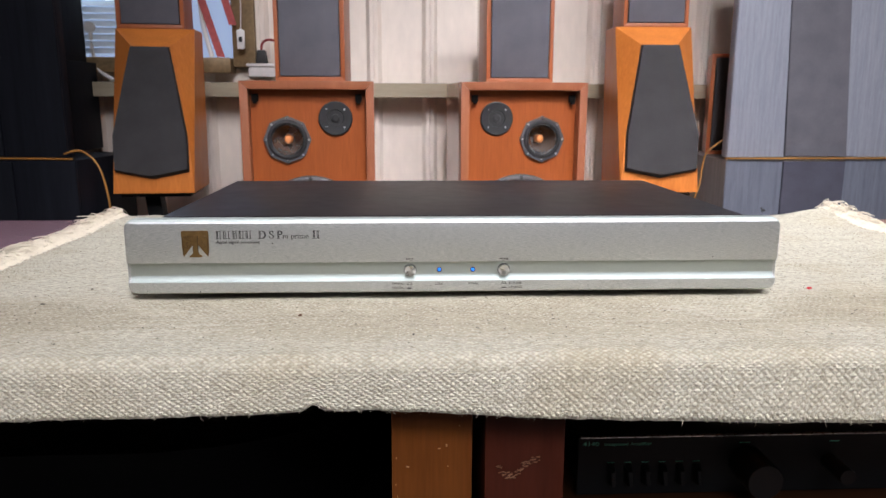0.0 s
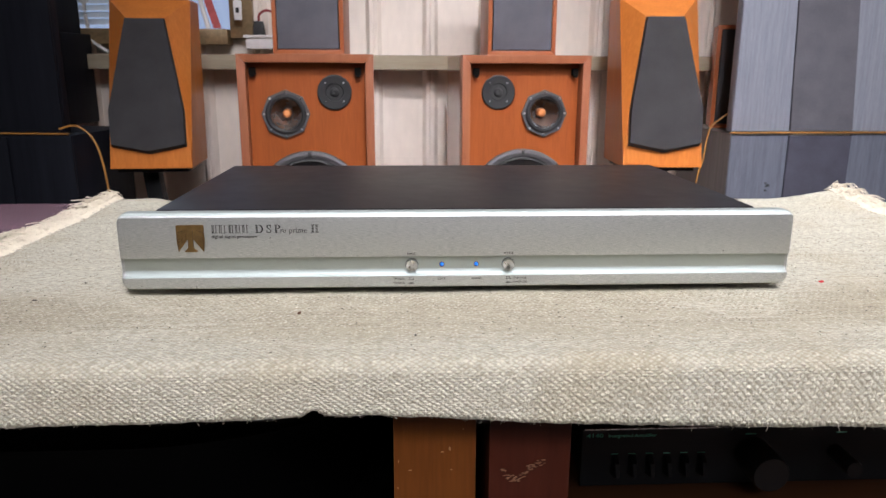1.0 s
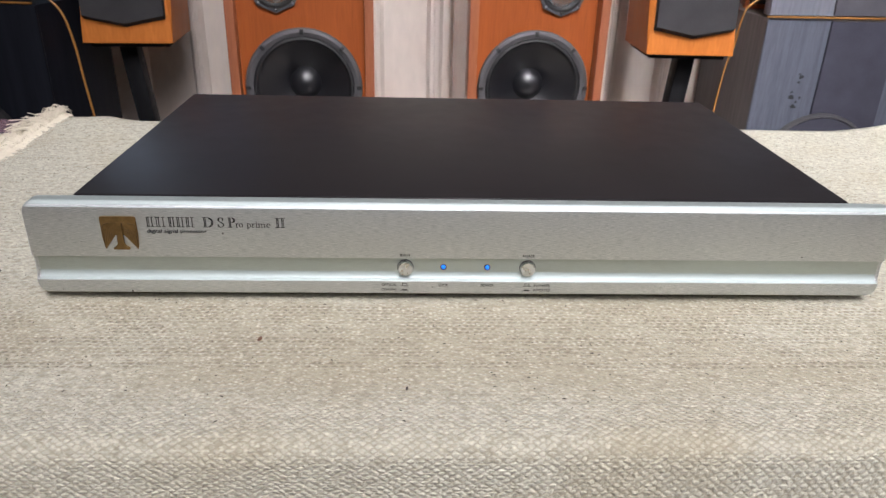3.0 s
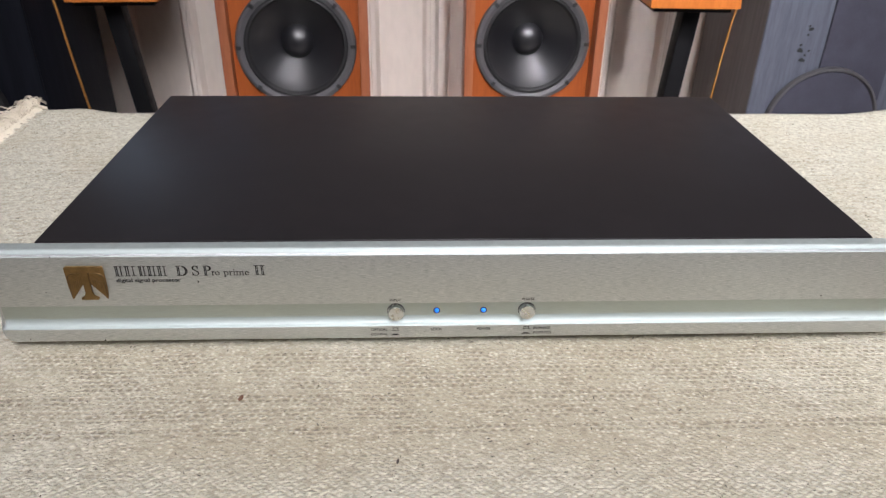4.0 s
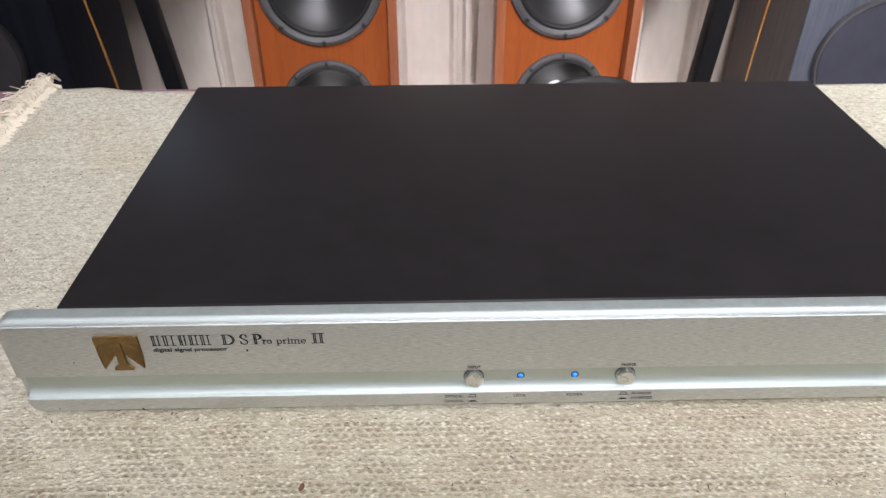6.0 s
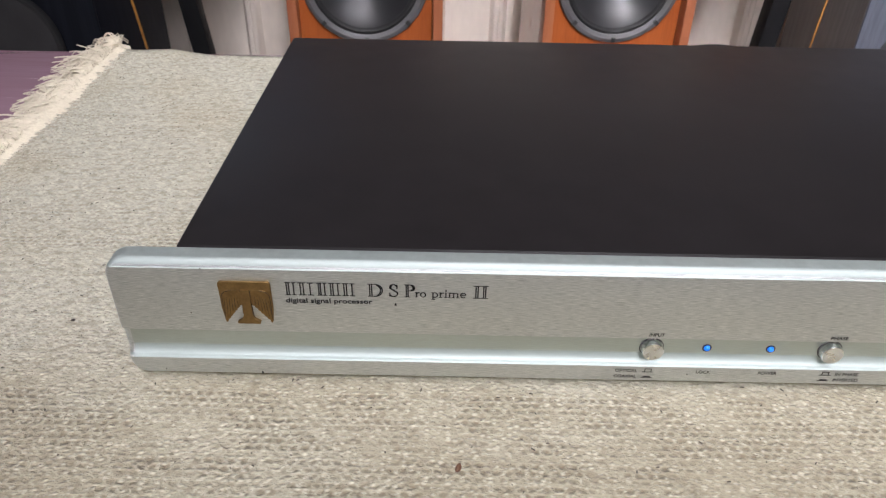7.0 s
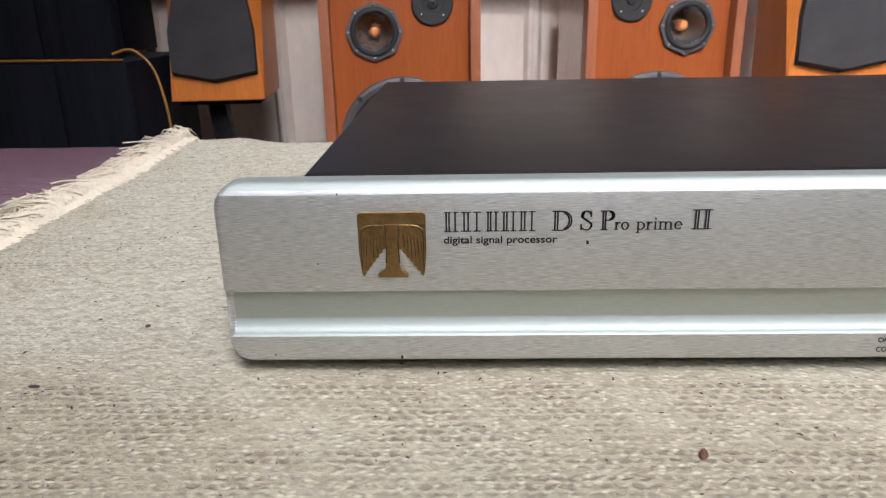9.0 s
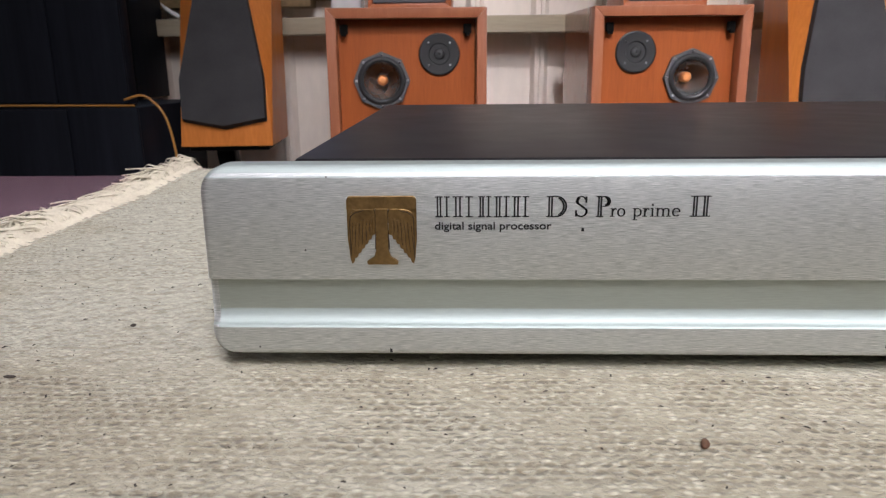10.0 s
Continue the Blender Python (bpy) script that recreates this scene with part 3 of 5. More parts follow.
# ---- loudspeakers ----
def driver(name, parent, cx, cz, r, y, dust, frame_mat, cone_mat, lugs=8, depth=0.05, ring=0.86, cap=None):
    """A round driver: cast ring with notched lugs, half-roll surround, cone and dust cap."""
    d = part(name, lathe([(r * ring, y + 0.002), (r * ring, y - 0.006), (r * 0.93, y - 0.010), (r * 0.985, y - 0.008), (r, y - 0.004), (r, y + 0.004)], 64, cx, cz), frame_mat, parent)
    part("surround", lathe([(r * ring, y - 0.003), (r * (ring - 0.02), y - 0.007), (r * (ring - 0.05), y - 0.008), (r * (ring - 0.08), y - 0.004), (r * (ring - 0.09), y)], 64, cx, cz), M["surround"], d)
    part("cone", lathe([(r * (ring - 0.09), y), (r * 0.62, y + depth * 0.42), (dust, y + depth), (dust * 0.9, y + depth + 0.004)], 64, cx, cz), cone_mat, d)
    part("dust_cap", lathe([(dust, y + depth), (dust * 0.85, y + depth - dust * 0.28), (dust * 0.5, y + depth - dust * 0.55), (0, y + depth - dust * 0.66)], 40, cx, cz), cap or cone_mat, d)
    for k in range(lugs):
        a = 2 * math.pi * (k + 0.0) / lugs
        part("lug", box(-r * 0.03, r * 0.03, y - 0.0125, y - 0.006, r * 0.90, r * 0.985), M["black"], d).matrix_local = Matrix.Translation((cx, 0, cz)) @ Matrix.Rotation(a, 4, "Y")
    return d


def pierced(x0, x1, z0, z1, holes, y0, y1):
    """A board in x and z with round holes through it."""
    bm = bmesh.new()
    loops = [[(x0, z0), (x1, z0), (x1, z1), (x0, z1)]]
    loops += [[(cx + r * math.cos(2 * math.pi * k / 48), cz + r * math.sin(2 * math.pi * k / 48)) for k in range(48)] for cx, cz, r in holes]
    edges = []
    for lp in loops:
        v = [bm.verts.new((x, y0, z)) for x, z in lp]
        edges += [bm.edges.new((v[i], v[(i + 1) % len(v)])) for i in range(len(v))]
    got = bmesh.ops.triangle_fill(bm, edges=edges, use_beauty=True, use_dissolve=False)
    fs = [g for g in got["geom"] if isinstance(g, bmesh.types.BMFace)]
    ext = bmesh.ops.extrude_face_region(bm, geom=fs)
    bmesh.ops.translate(bm, verts=[g for g in ext["geom"] if isinstance(g, bmesh.types.BMVert)], vec=(0, y1 - y0, 0))
    return bm


def shell(w, h, d, t, y0):
    """An open-fronted cabinet of five boards."""
    bm = box(-w / 2, -w / 2 + t, y0, d, 0, h)
    box(w / 2 - t, w / 2, y0, d, 0, h, bm)
    box(-w / 2 + t, w / 2 - t, y0, d, 0, t, bm)
    box(-w / 2 + t, w / 2 - t, y0, d, h - t, h, bm)
    box(-w / 2 + t, w / 2 - t, d - t, d, t, h - t, bm)
    return bm


def tower(m, mirror, label):
    """Teak three-way floor speaker with a proud mitred frame, a recessed baffle, two round drivers, a horn and a tweeter."""
    s = thing("floor_speaker", m, label, "speaker", "teak floor speakers")
    w, h, d, t, rec = 0.352, 0.93, 0.29, 0.022, 0.036
    part("cabinet", shell(w, h, d, 0.018, 0.012), M["teak_side"], s)
    o, i = w / 2, w / 2 - t
    for name, poly in (("frame_top", [(-o, h), (o, h), (i, h - t), (-i, h - t)]), ("frame_side", [(-o, 0), (-o, h), (-i, h - t), (-i, t)]),
                       ("frame_side", [(o, h), (o, 0), (i, t), (i, h - t)]), ("frame_bottom", [(-o, 0), (-i, t), (i, t), (o, 0)])):
        part(name, prism(poly, -rec, 0.0118), M["teak_frame"], s, "", bevel=0.0015)
    hx, hz = mirror * 0.058, h - 0.155
    part("baffle", pierced(-i + 0.001, i - 0.001, t + 0.001, h - t - 0.001, [(hx, hz, 0.043), (0.0, h - 0.396, 0.129), (0.0, h - 0.70, 0.104)], -0.0005, 0.0116), M["teak"], s)
    by = -0.001
    for cx in (-0.135, 0.139):
        clip = part("grille_clip", box(-0.009, 0.009, by - 0.010, by, -0.008, 0.012), M["black_and_shade"], s, "black plastic clip", bevel=0.002)
        clip.location = (mirror * cx, -0.004, h - 0.046)
        part("hook", box(-0.005, 0.005, by - 0.016, by - 0.008, -0.013, -0.004), M["black_and_shade"], clip)
    octo = [(hx + 0.064 * math.cos(math.pi / 4 * k + math.pi / 2), hz + 0.064 * math.sin(math.pi / 4 * k + math.pi / 2)) for k in range(8)]
    ring8 = [(hx + 0.0435 * math.cos(math.pi / 24 * k + math.pi / 2), hz + 0.0435 * math.sin(math.pi / 24 * k + math.pi / 2)) for k in range(48)]
    bm = bmesh.new()
    fo = [[bm.verts.new((x, y, z)) for x, z in octo] for y in (by - 0.008, by)]
    fi = [[bm.verts.new((x, y, z)) for x, z in ring8] for y in (by - 0.0085, by)]
    for k in range(8):
        bm.faces.new((fo[0][k], fo[0][(k + 1) % 8], fo[1][(k + 1) % 8], fo[1][k]))
        bm.faces.new([fo[0][k]] + [fi[0][(6 * k + q) % 48] for q in range(7)] + [fo[0][(k + 1) % 8]])
    for k in range(48):
        bm.faces.new((fi[0][k], fi[0][(k + 1) % 48], fi[1][(k + 1) % 48], fi[1][k]))
    plate = part("horn_plate", bm, M["frame_grey"], s, "dark octagonal driver plate")
    part("horn_ring", lathe([(0.0535, by - 0.0088), (0.050, by - 0.0125), (0.046, by - 0.0130), (0.0415, by - 0.010), (0.041, by - 0.004)], 40, hx, hz), M["surround"], plate)
    part("horn", lathe([(0.0412, by - 0.005), (0.038, by + 0.010), (0.031, by + 0.026), (0.023, by + 0.038), (0.016, by + 0.046), (0, by + 0.047)], 40, hx, hz), M["horn"], plate, "satin metal cone")
    part("phase_plug", lathe([(0.0115, by + 0.046), (0.0125, by + 0.030), (0.0118, by + 0.023), (0.008, by + 0.018), (0.0, by + 0.016)], 28, hx, hz), M["copper"], plate, "orange copper phase plug")
    for k in range(8):
        a = math.pi / 4 * k + math.pi / 2
        part("screw", lathe([(0.0028, by - 0.008), (0.0026, by - 0.0105), (0, by - 0.011)], 10, hx + 0.057 * math.cos(a), hz + 0.057 * math.sin(a)), M["steel"], plate)
    tx, tz = -mirror * 0.072, h - 0.098
    tw = part("tweeter", lathe([(0.046, by), (0.046, by - 0.005), (0.043, by - 0.007), (0.024, by - 0.006), (0.022, by - 0.003), (0.012, by - 0.003), (0.010, by - 0.007), (0.004, by - 0.008), (0, by - 0.004)], 44, tx, tz), M["black"], s, "black round tweeter")
    for k in range(4):
        a = math.pi / 2 * k + math.pi / 4
        part("screw", lathe([(0.0022, by - 0.006), (0.002, by - 0.0085), (0, by - 0.009)], 10, tx + 0.034 * math.cos(a), tz + 0.034 * math.sin(a)), M["steel"], tw)
    driver("woofer", s, 0.0, h - 0.399, 0.146, by, 0.041, M["frame_grey"], M["cone"], 8, 0.055)
    driver("passive_radiator", s, 0.0, h - 0.70, 0.118, by, 0.026, M["frame_grey"], M["cone"], 8, 0.045, cap=M["white"])
    return s


TOWER_Z = 0.014
tower(pose(-0.307, 1.484, TOWER_Z, 0, 0, 4), -1, "teak floor speaker with exposed drivers and mitred frame")
tower(pose(0.279, 1.521, TOWER_Z, 0, 0, 4), 1, "teak floor speaker with exposed drivers and mitred frame")
for px, py, a in ((-0.307, 1.484, 4), (0.279, 1.521, 4)):
    pl = thing("speaker_plinth", pose(px, py, 0, 0, 0, a), "black plinth under the floor speaker", "plinth", "speaker plinths")
    part("base", box(-0.16, 0.16, 0.0, 0.27, 0.0, TOWER_Z - 0.0002), M["black"], pl, bevel=0.003)


def bookshelf(m, w, h, d, wood_mat, cloth, label, group="bookshelf speakers"):
    """Small box speaker: veneered cabinet with a proud frame and a cloth grille."""
    s = thing("bookshelf_speaker", m, label, "speaker", group)
    part("cabinet", box(-w / 2, w / 2, 0.012, d, 0, h), wood_mat, s, bevel=0.002)
    t = 0.011
    o, i = w / 2, w / 2 - t
    for name, poly in (("frame_top", [(-o, h), (o, h), (i, h - t), (-i, h - t)]), ("frame_side", [(-o, 0), (-o, h), (-i, h - t), (-i, t)]),
                       ("frame_side", [(o, h), (o, 0), (i, t), (i, h - t)]), ("frame_bottom", [(-o, 0), (-i, t), (i, t), (o, 0)])):
        part(name, prism(poly, 0.0, 0.0115), wood_mat, s, bevel=0.001)
    part("grille", box(-i + 0.002, i - 0.002, -0.004, 0.0118, t + 0.002, h - t - 0.002), cloth, s, "dark cloth grille", bevel=0.003)
    return s


TOP = TOWER_Z + 0.93 + 0.0006
bookshelf(pose(-0.301, 1.50, TOP, 0, 0, 0), 0.187, 0.30, 0.20, M["walnut"], M["grille_grey"], "walnut bookshelf speaker with charcoal grille on the floor speaker")
bookshelf(pose(0.271, 1.53, TOP, 0, 0, 0.5), 0.186, 0.30, 0.20, M["walnut"], M["grille_grey"], "walnut bookshelf speaker with charcoal grille on the floor speaker")


def faceted(m, label):
    """Cherry stand speaker: sloping front cut into facets round a tapered black grille."""
    s = thing("stand_speaker", m, label, "speaker", "cherry stand speakers")
    w, h, d, back = 0.218, 0.456, 0.224, 0.143
    o = w / 2
    P = [(-o, 0, 0), (o, 0, 0), (o, back, h), (-o, back, h),
         (-0.052, 0.078, h * 0.885), (0.052, 0.078, h * 0.885), (0.100, 0.012, h * 0.34), (0.100, 0.004, h * 0.12), (-0.100, 0.004, h * 0.12), (-0.100, 0.012, h * 0.34),
         (-o, d, 0), (o, d, 0), (o, d + 0.03, h), (-o, d + 0.03, h)]
    body = part("cabinet", hull(P, [(3, 4, 5, 2), (3, 0, 9, 4), (0, 8, 9), (0, 1, 7, 8), (1, 6, 7), (1, 2, 5, 6), (4, 9, 8, 7, 6, 5),
                                    (0, 10, 11, 1), (2, 12, 13, 3), (1, 11, 12, 2), (0, 3, 13, 10), (10, 13, 12, 11)]), M["cherry"], s, smooth=20)
    g = [(-0.051, h * 0.880), (0.051, h * 0.880), (0.0985, h * 0.345), (0.0985, h * 0.150), (0.0, h * 0.108), (-0.0985, h * 0.150), (-0.0985, h * 0.345)]

    def gy(z):
        return float(np.interp(z / h, [0.1, 0.345, 0.88], [0.004, 0.012, 0.0775]))
    front = [(x * 0.985, gy(z) - 0.020, z) for x, z in g]
    rear = [(x, gy(z) + 0.006, z - (0.014 if z < h * 0.2 else 0)) for x, z in g]
    n = len(g)
    part("grille", hull(front + rear, [tuple(range(n)), tuple(range(2 * n - 1, n - 1, -1))] + [(i, i + n, (i + 1) % n + n, (i + 1) % n) for i in range(n)]), M["grille"], s, "tapered black cloth grille", smooth=20)
    return s


def stand(m, label, top, foot, high):
    s = thing("speaker_stand", m, label, "stand", "speaker stands")
    part("top_plate", box(-0.095, 0.095, 0.02, 0.215, high - 0.013, high - 0.0005), M["stand"], s, bevel=0.002)
    part("pole", prism([(foot - 0.022, 0.02), (foot + 0.022, 0.02), (top + 0.022, high - 0.0132), (top - 0.022, high - 0.0132)], 0.09, 0.145), M["stand"], s, "slightly leaning black pole", bevel=0.004)
    part("foot_plate", box(-0.12, 0.12, 0.0, 0.25, 0.0, 0.0198), M["stand"], s, bevel=0.003)
    return s


for px, py, a, top, foot, high in ((-0.75, 1.532, 4.6, -0.030, 0.035, 0.637), (0.660, 1.46, -1.4, 0.026, -0.022, 0.646)):
    stand(pose(px, py, 0, 0, 0, a), "black metal speaker stand with a single pole", top, foot, high)
    faceted(pose(px, py, high, 0, 0, a), "orange cherry speaker with faceted front and black grille")
bookshelf(pose(-0.772, 1.672, 1.0935, 0, 0, 5), 0.186, 0.30, 0.13, M["walnut"], M["grille_grey"], "walnut bookshelf speaker with charcoal grille on the cherry speaker")
bookshelf(pose(0.671, 1.605, 1.1025, 0, 0, -2), 0.186, 0.30, 0.13, M["walnut"], M["grille_grey"], "walnut bookshelf speaker with charcoal grille on the cherry speaker")


def black_cabinet(m, h, side, oak, label, ring=0.0, deep=0.31):
    """Wide black cabinet: veneered facets at both sides of a cloth-covered middle. side: 1 runs to +x from its corner, -1 to -x."""
    s = thing("black_speaker_cabinet", m, label, "speaker", "black speaker cabinets")
    a, b, c = 0.172, 0.358, 0.565
    ta, tb = (0.136, 0.297) if side > 0 and not ring else (a, b)
    part("cabinet", box(*sorted((0.0, side * c)), 0.003, deep, 0, h), M["dusty_lit_board"] if ring and side > 0 else oak, s, bevel=0.003)

    def facet(name, x0, x1, x2, x3, z0, z1, y0, material, label=""):
        """A flat board between two slanting edges: x0 to x1 at its foot, x3 to x2 at its top."""
        part(name, prism([(side * x0, z0), (side * x1, z0), (side * x2, z1), (side * x3, z1)], y0, 0.0025), material, s, label, bevel=0.0012)

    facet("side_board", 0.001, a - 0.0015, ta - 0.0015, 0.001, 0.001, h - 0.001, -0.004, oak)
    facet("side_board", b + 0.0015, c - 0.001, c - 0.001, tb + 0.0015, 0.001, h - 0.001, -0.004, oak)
    facet("front_panel", a, b, tb, ta, 0.003, h - 0.006, -0.008, (M["grille_navy"] if ring else M["grille_grey"]) if side > 0 else M["black_oak_dark"], "dark front panel")
    if ring:
        cx, cz, r = side * (0.205 if side > 0 else 0.22), ring, 0.158 if side > 0 else 0.130
        part("woofer_ring", lathe([(r - 0.009, -0.010), (r, -0.010), (r, -0.018), (r - 0.003, -0.024), (r - 0.008, -0.025), (r - 0.011, -0.018)], 56, cx, cz), M["frame_grey"] if side > 0 else M["surround"], s, "rounded woofer ring")
        part("woofer_cover", lathe([(r - 0.010, -0.012), (r - 0.012, -0.021), (0.07, -0.024), (0.0, -0.024)], 48, cx, cz), M["grille_navy"] if side > 0 else M["grille"], s, "black woofer cover")
    return s


R_LOW = black_cabinet(pose(0.886, 1.556, 0, 0, 0, 1), 0.729, 1, M["black_oak_shaded"], "black stained oak cabinet, scuffed and dusty", 0.325, 0.385)
rng = random.Random(8)
for k in range(8):
    sx, sz = rng.gauss(0.112, 0.014), rng.gauss(0.525, 0.024)
    rr = rng.uniform(0.003, 0.010)
    part("smudge", prism([(sx + rr * rng.uniform(0.6, 1.2) * math.cos(q), sz + rr * rng.uniform(0.5, 1.1) * math.sin(q)) for q in (0, 0.8, 1.6, 2.4, 3.2, 4.0, 4.8, 5.6)], -0.0046, -0.0041), M["ink"], R_LOW, "dark smudge")
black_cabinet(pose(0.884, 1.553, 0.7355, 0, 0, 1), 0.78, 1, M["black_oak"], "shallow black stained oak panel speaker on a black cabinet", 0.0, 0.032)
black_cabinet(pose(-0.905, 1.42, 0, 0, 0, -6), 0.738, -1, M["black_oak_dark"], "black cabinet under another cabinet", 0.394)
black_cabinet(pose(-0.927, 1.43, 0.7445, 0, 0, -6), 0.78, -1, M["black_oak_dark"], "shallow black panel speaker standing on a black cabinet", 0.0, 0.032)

for z, hgt, dx in ((0.7385, 0.27, 0.0), (1.009, 0.32, -0.02)):
    bx = thing("black_box_speaker", pose(-1.150 + dx, 1.75 + dx, z, 0, 0, -4), "small black box speaker behind the black cabinets", "speaker", "black box speakers")
    part("cabinet", box(-0.11, 0.10, 0.0, 0.18, 0, hgt), M["black_oak_dark"], bx, bevel=0.003)
    part("grille", box(-0.10, 0.09, -0.012, -0.0005, 0.01, hgt - 0.01), M["black"], bx, bevel=0.002)
bookshelf(pose(0.980, 1.74, 0.730, 0, 0, -18), 0.15, 0.31, 0.16, M["walnut"], M["grille"], "walnut bookshelf speaker with black grille on a black cabinet")


def cord(name, pts, r, material, label):
    return tagged(finish(name, tube(pts, r), material, smooth=60), label, "cable")


ca, sa = math.cos(radians(1)), math.sin(radians(1))
cord("speaker_wire", [(0.878 + u * ca + 0.008 * sa, 1.553 + u * sa - 0.008, 0.7328) for u in (0.0, 0.1, 0.3, 0.56)], 0.0026, M["wire"], "ochre speaker wire between the stacked black cabinets")
cord("speaker_wire", [(0.910, 1.60, 0.795), (0.873, 1.60, 0.770), (0.846, 1.60, 0.746), (0.836, 1.60, 0.711), (0.830, 1.60, 0.65), (0.815, 1.60, 0.58), (0.80, 1.60, 0.36), (0.80, 1.61, 0.15), (0.81, 1.62, 0.004)], 0.0026, M["wire"], "ochre speaker wire hanging from the black cabinet")
ca, sa = math.cos(radians(-6)), math.sin(radians(-6))
cord("speaker_wire", [(-0.915 - u * ca, 1.424 - u * sa - 0.002, 0.7413) for u in (0.0, 0.1, 0.3, 0.56)], 0.0026, M["wire"], "ochre speaker wire between the stacked black cabinets")
cord("speaker_wire", [(-0.93, 1.41, 0.755), (-0.885, 1.408, 0.763), (-0.845, 1.405, 0.728), (-0.825, 1.40, 0.66), (-0.815, 1.40, 0.55), (-0.80, 1.42, 0.3), (-0.79, 1.43, 0.004)], 0.0028, M["wire"], "ochre speaker wire looping down from the black cabinet")


# ---- equipment cabinet under the rug ----
def cabinet_unit(name, x0, x1, y1, top_mat, board_mat, label):
    s = thing(name, pose(0, 0, 0), label, "cabinet", "equipment cabinets")
    y0, zt = -0.108, 0.7452
    part("top", box(x0, x1, y0, y1, zt - 0.028, zt), top_mat, s, "lacquered wooden top", bevel=0.002)
    bw = 0.050
    xs = {"l": (x0, x0 + bw), "r": (x1 - bw, x1)}
    for key, (a, b) in xs.items():
        part("side_board", box(a, b, y0 + 0.002, y1, 0.02, zt - 0.0285), board_mat, s, bevel=0.0012)
    # the left shelf is brown wood too; its shade is painted in as near-black
    part("shelf", box(x0 + bw + 0.0005, x1 - bw - 0.0005, y0 + 0.02, y1 - 0.02, 0.512, 0.534), M["shelf"] if x0 > 0 else M["black_and_shade"], s, "wooden shelf", bevel=0.001)
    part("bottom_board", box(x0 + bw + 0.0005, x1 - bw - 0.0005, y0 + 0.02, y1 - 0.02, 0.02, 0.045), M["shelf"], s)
    part("back_board", box(x0 + bw + 0.0005, x1 - bw - 0.0005, y1 - 0.019, y1 - 0.001, 0.05, zt - 0.029), M["black_and_shade"], s)
    part("plinth", box(x0 + 0.01, x1 - 0.01, y0 + 0.03, y1 - 0.01, 0.0, 0.0198), M["black_and_shade"], s)
    return s


left_unit = cabinet_unit("equipment_cabinet", -0.98, 0.002, 0.402, M["table"], M["board_l"], "brown wooden equipment cabinet with a purplish lacquered top")
right_unit = cabinet_unit("equipment_cabinet", 0.010, 1.02, 0.383, M["table_r"], M["board_r"], "dark red wooden equipment cabinet with a scratched side board")
for k, (x, z, sx, sz) in enumerate(((-0.014, 0.686, 0.0012, 0.0022), (-0.0185, 0.684, 0.0018, 0.0008), (-0.045, 0.678, 0.0006, 0.0016), (-0.038, 0.672, 0.0018, 0.0007), (-0.013, 0.672, 0.0012, 0.0006),
                                    (-0.006, 0.699, 0.0006, 0.0008), (-0.0455, 0.66, 0.0005, 0.0012), (-0.0445, 0.651, 0.0004, 0.003), (-0.030, 0.707, 0.0005, 0.0006))):
    sx, sz = sx * 0.55, sz * 0.55
    part("chip", prism([(x - sx, z - sz * 0.4), (x + sx * 0.6, z - sz), (x + sx, z + sz * 0.5), (x - sx * 0.5, z + sz)], -0.1064, -0.1058), M["chip"], left_unit)
rng = random.Random(5)
for k in range(60):
    f = k / 59
    x = 0.018 + f * 0.026
    z = 0.6705 - 0.006 * math.sin(math.pi * min(1, f * 1.6)) + (0.006 * max(0, f - 0.5) * 2) + rng.uniform(-0.0022, 0.0022)
    s_ = rng.uniform(0.0002, 0.0008)
    part("scratch", prism([(x - s_ * 1.6, z - s_ * 0.3), (x + s_, z - s_ * 0.5), (x + s_ * 1.8, z + s_ * 0.5), (x - s_, z + s_ * 0.4)], -0.1063, -0.1058), M["scuff"], right_unit)

# amplifier on the shelf
amp = thing("amplifier", pose(0.117, 0.085, 0.5342), "charcoal integrated amplifier with green lettering on the shelf", "amplifier")
part("body", box(0.004, 0.416, 0.006, 0.29, 0.003, 0.0575), M["amp"], amp, bevel=0.002)
part("front_panel", box(0.0, 0.42, 0.0, 0.0055, 0.0028, 0.0592), M["amp"], amp, bevel=0.0008)
part("top_trim", box(0.002, 0.418, -0.0006, 0.004, 0.0594, 0.0600), M["knob_side"], amp, "thin bright top edge")
lettering("4140", 0.0040, 0.0190, 0.0518, 0.0040, 0.0, M["amp_ink"], amp)
lettering("Integrated Amplifier", 0.0240, 0.0680, 0.0518, 0.0030, 0.0, M["amp_ink"], amp)
for k in range(6):
    x = 0.0305 + k * 0.0160
    part("selector_key", hull([(x - 0.0034, 0, 0.033), (x + 0.0034, 0, 0.033), (x + 0.0034, 0, 0.015), (x - 0.0034, 0, 0.015),
                               (x - 0.0022, -0.010, 0.030), (x + 0.0022, -0.010, 0.030), (x + 0.0016, -0.014, 0.018), (x - 0.0016, -0.014, 0.018)],
                              [(0, 1, 2, 3), (7, 6, 5, 4), (0, 4, 5, 1), (1, 5, 6, 2), (2, 6, 7, 3), (3, 7, 4, 0)]), M["amp_knob"], amp, bevel=0.0005)
    part("marking", box(x - 0.0032, x + 0.0032, -0.0002, 0.0, 0.0345, 0.0353), M["amp_ink"], amp)
part("volume_knob", lathe([(0.0165, 0.0), (0.0165, -0.036), (0.0155, -0.038), (0, -0.038)], 48, 0.158, 0.033), M["amp_knob"], amp)
part("marking", box(0.150, 0.160, -0.0002, 0.0, 0.0520, 0.0530), M["amp_ink"], amp)
part("balance_knob", lathe([(0.0075, 0.0), (0.0075, -0.03), (0.007, -0.032), (0, -0.032)], 32, 0.236, 0.033), M["amp_knob"], amp)
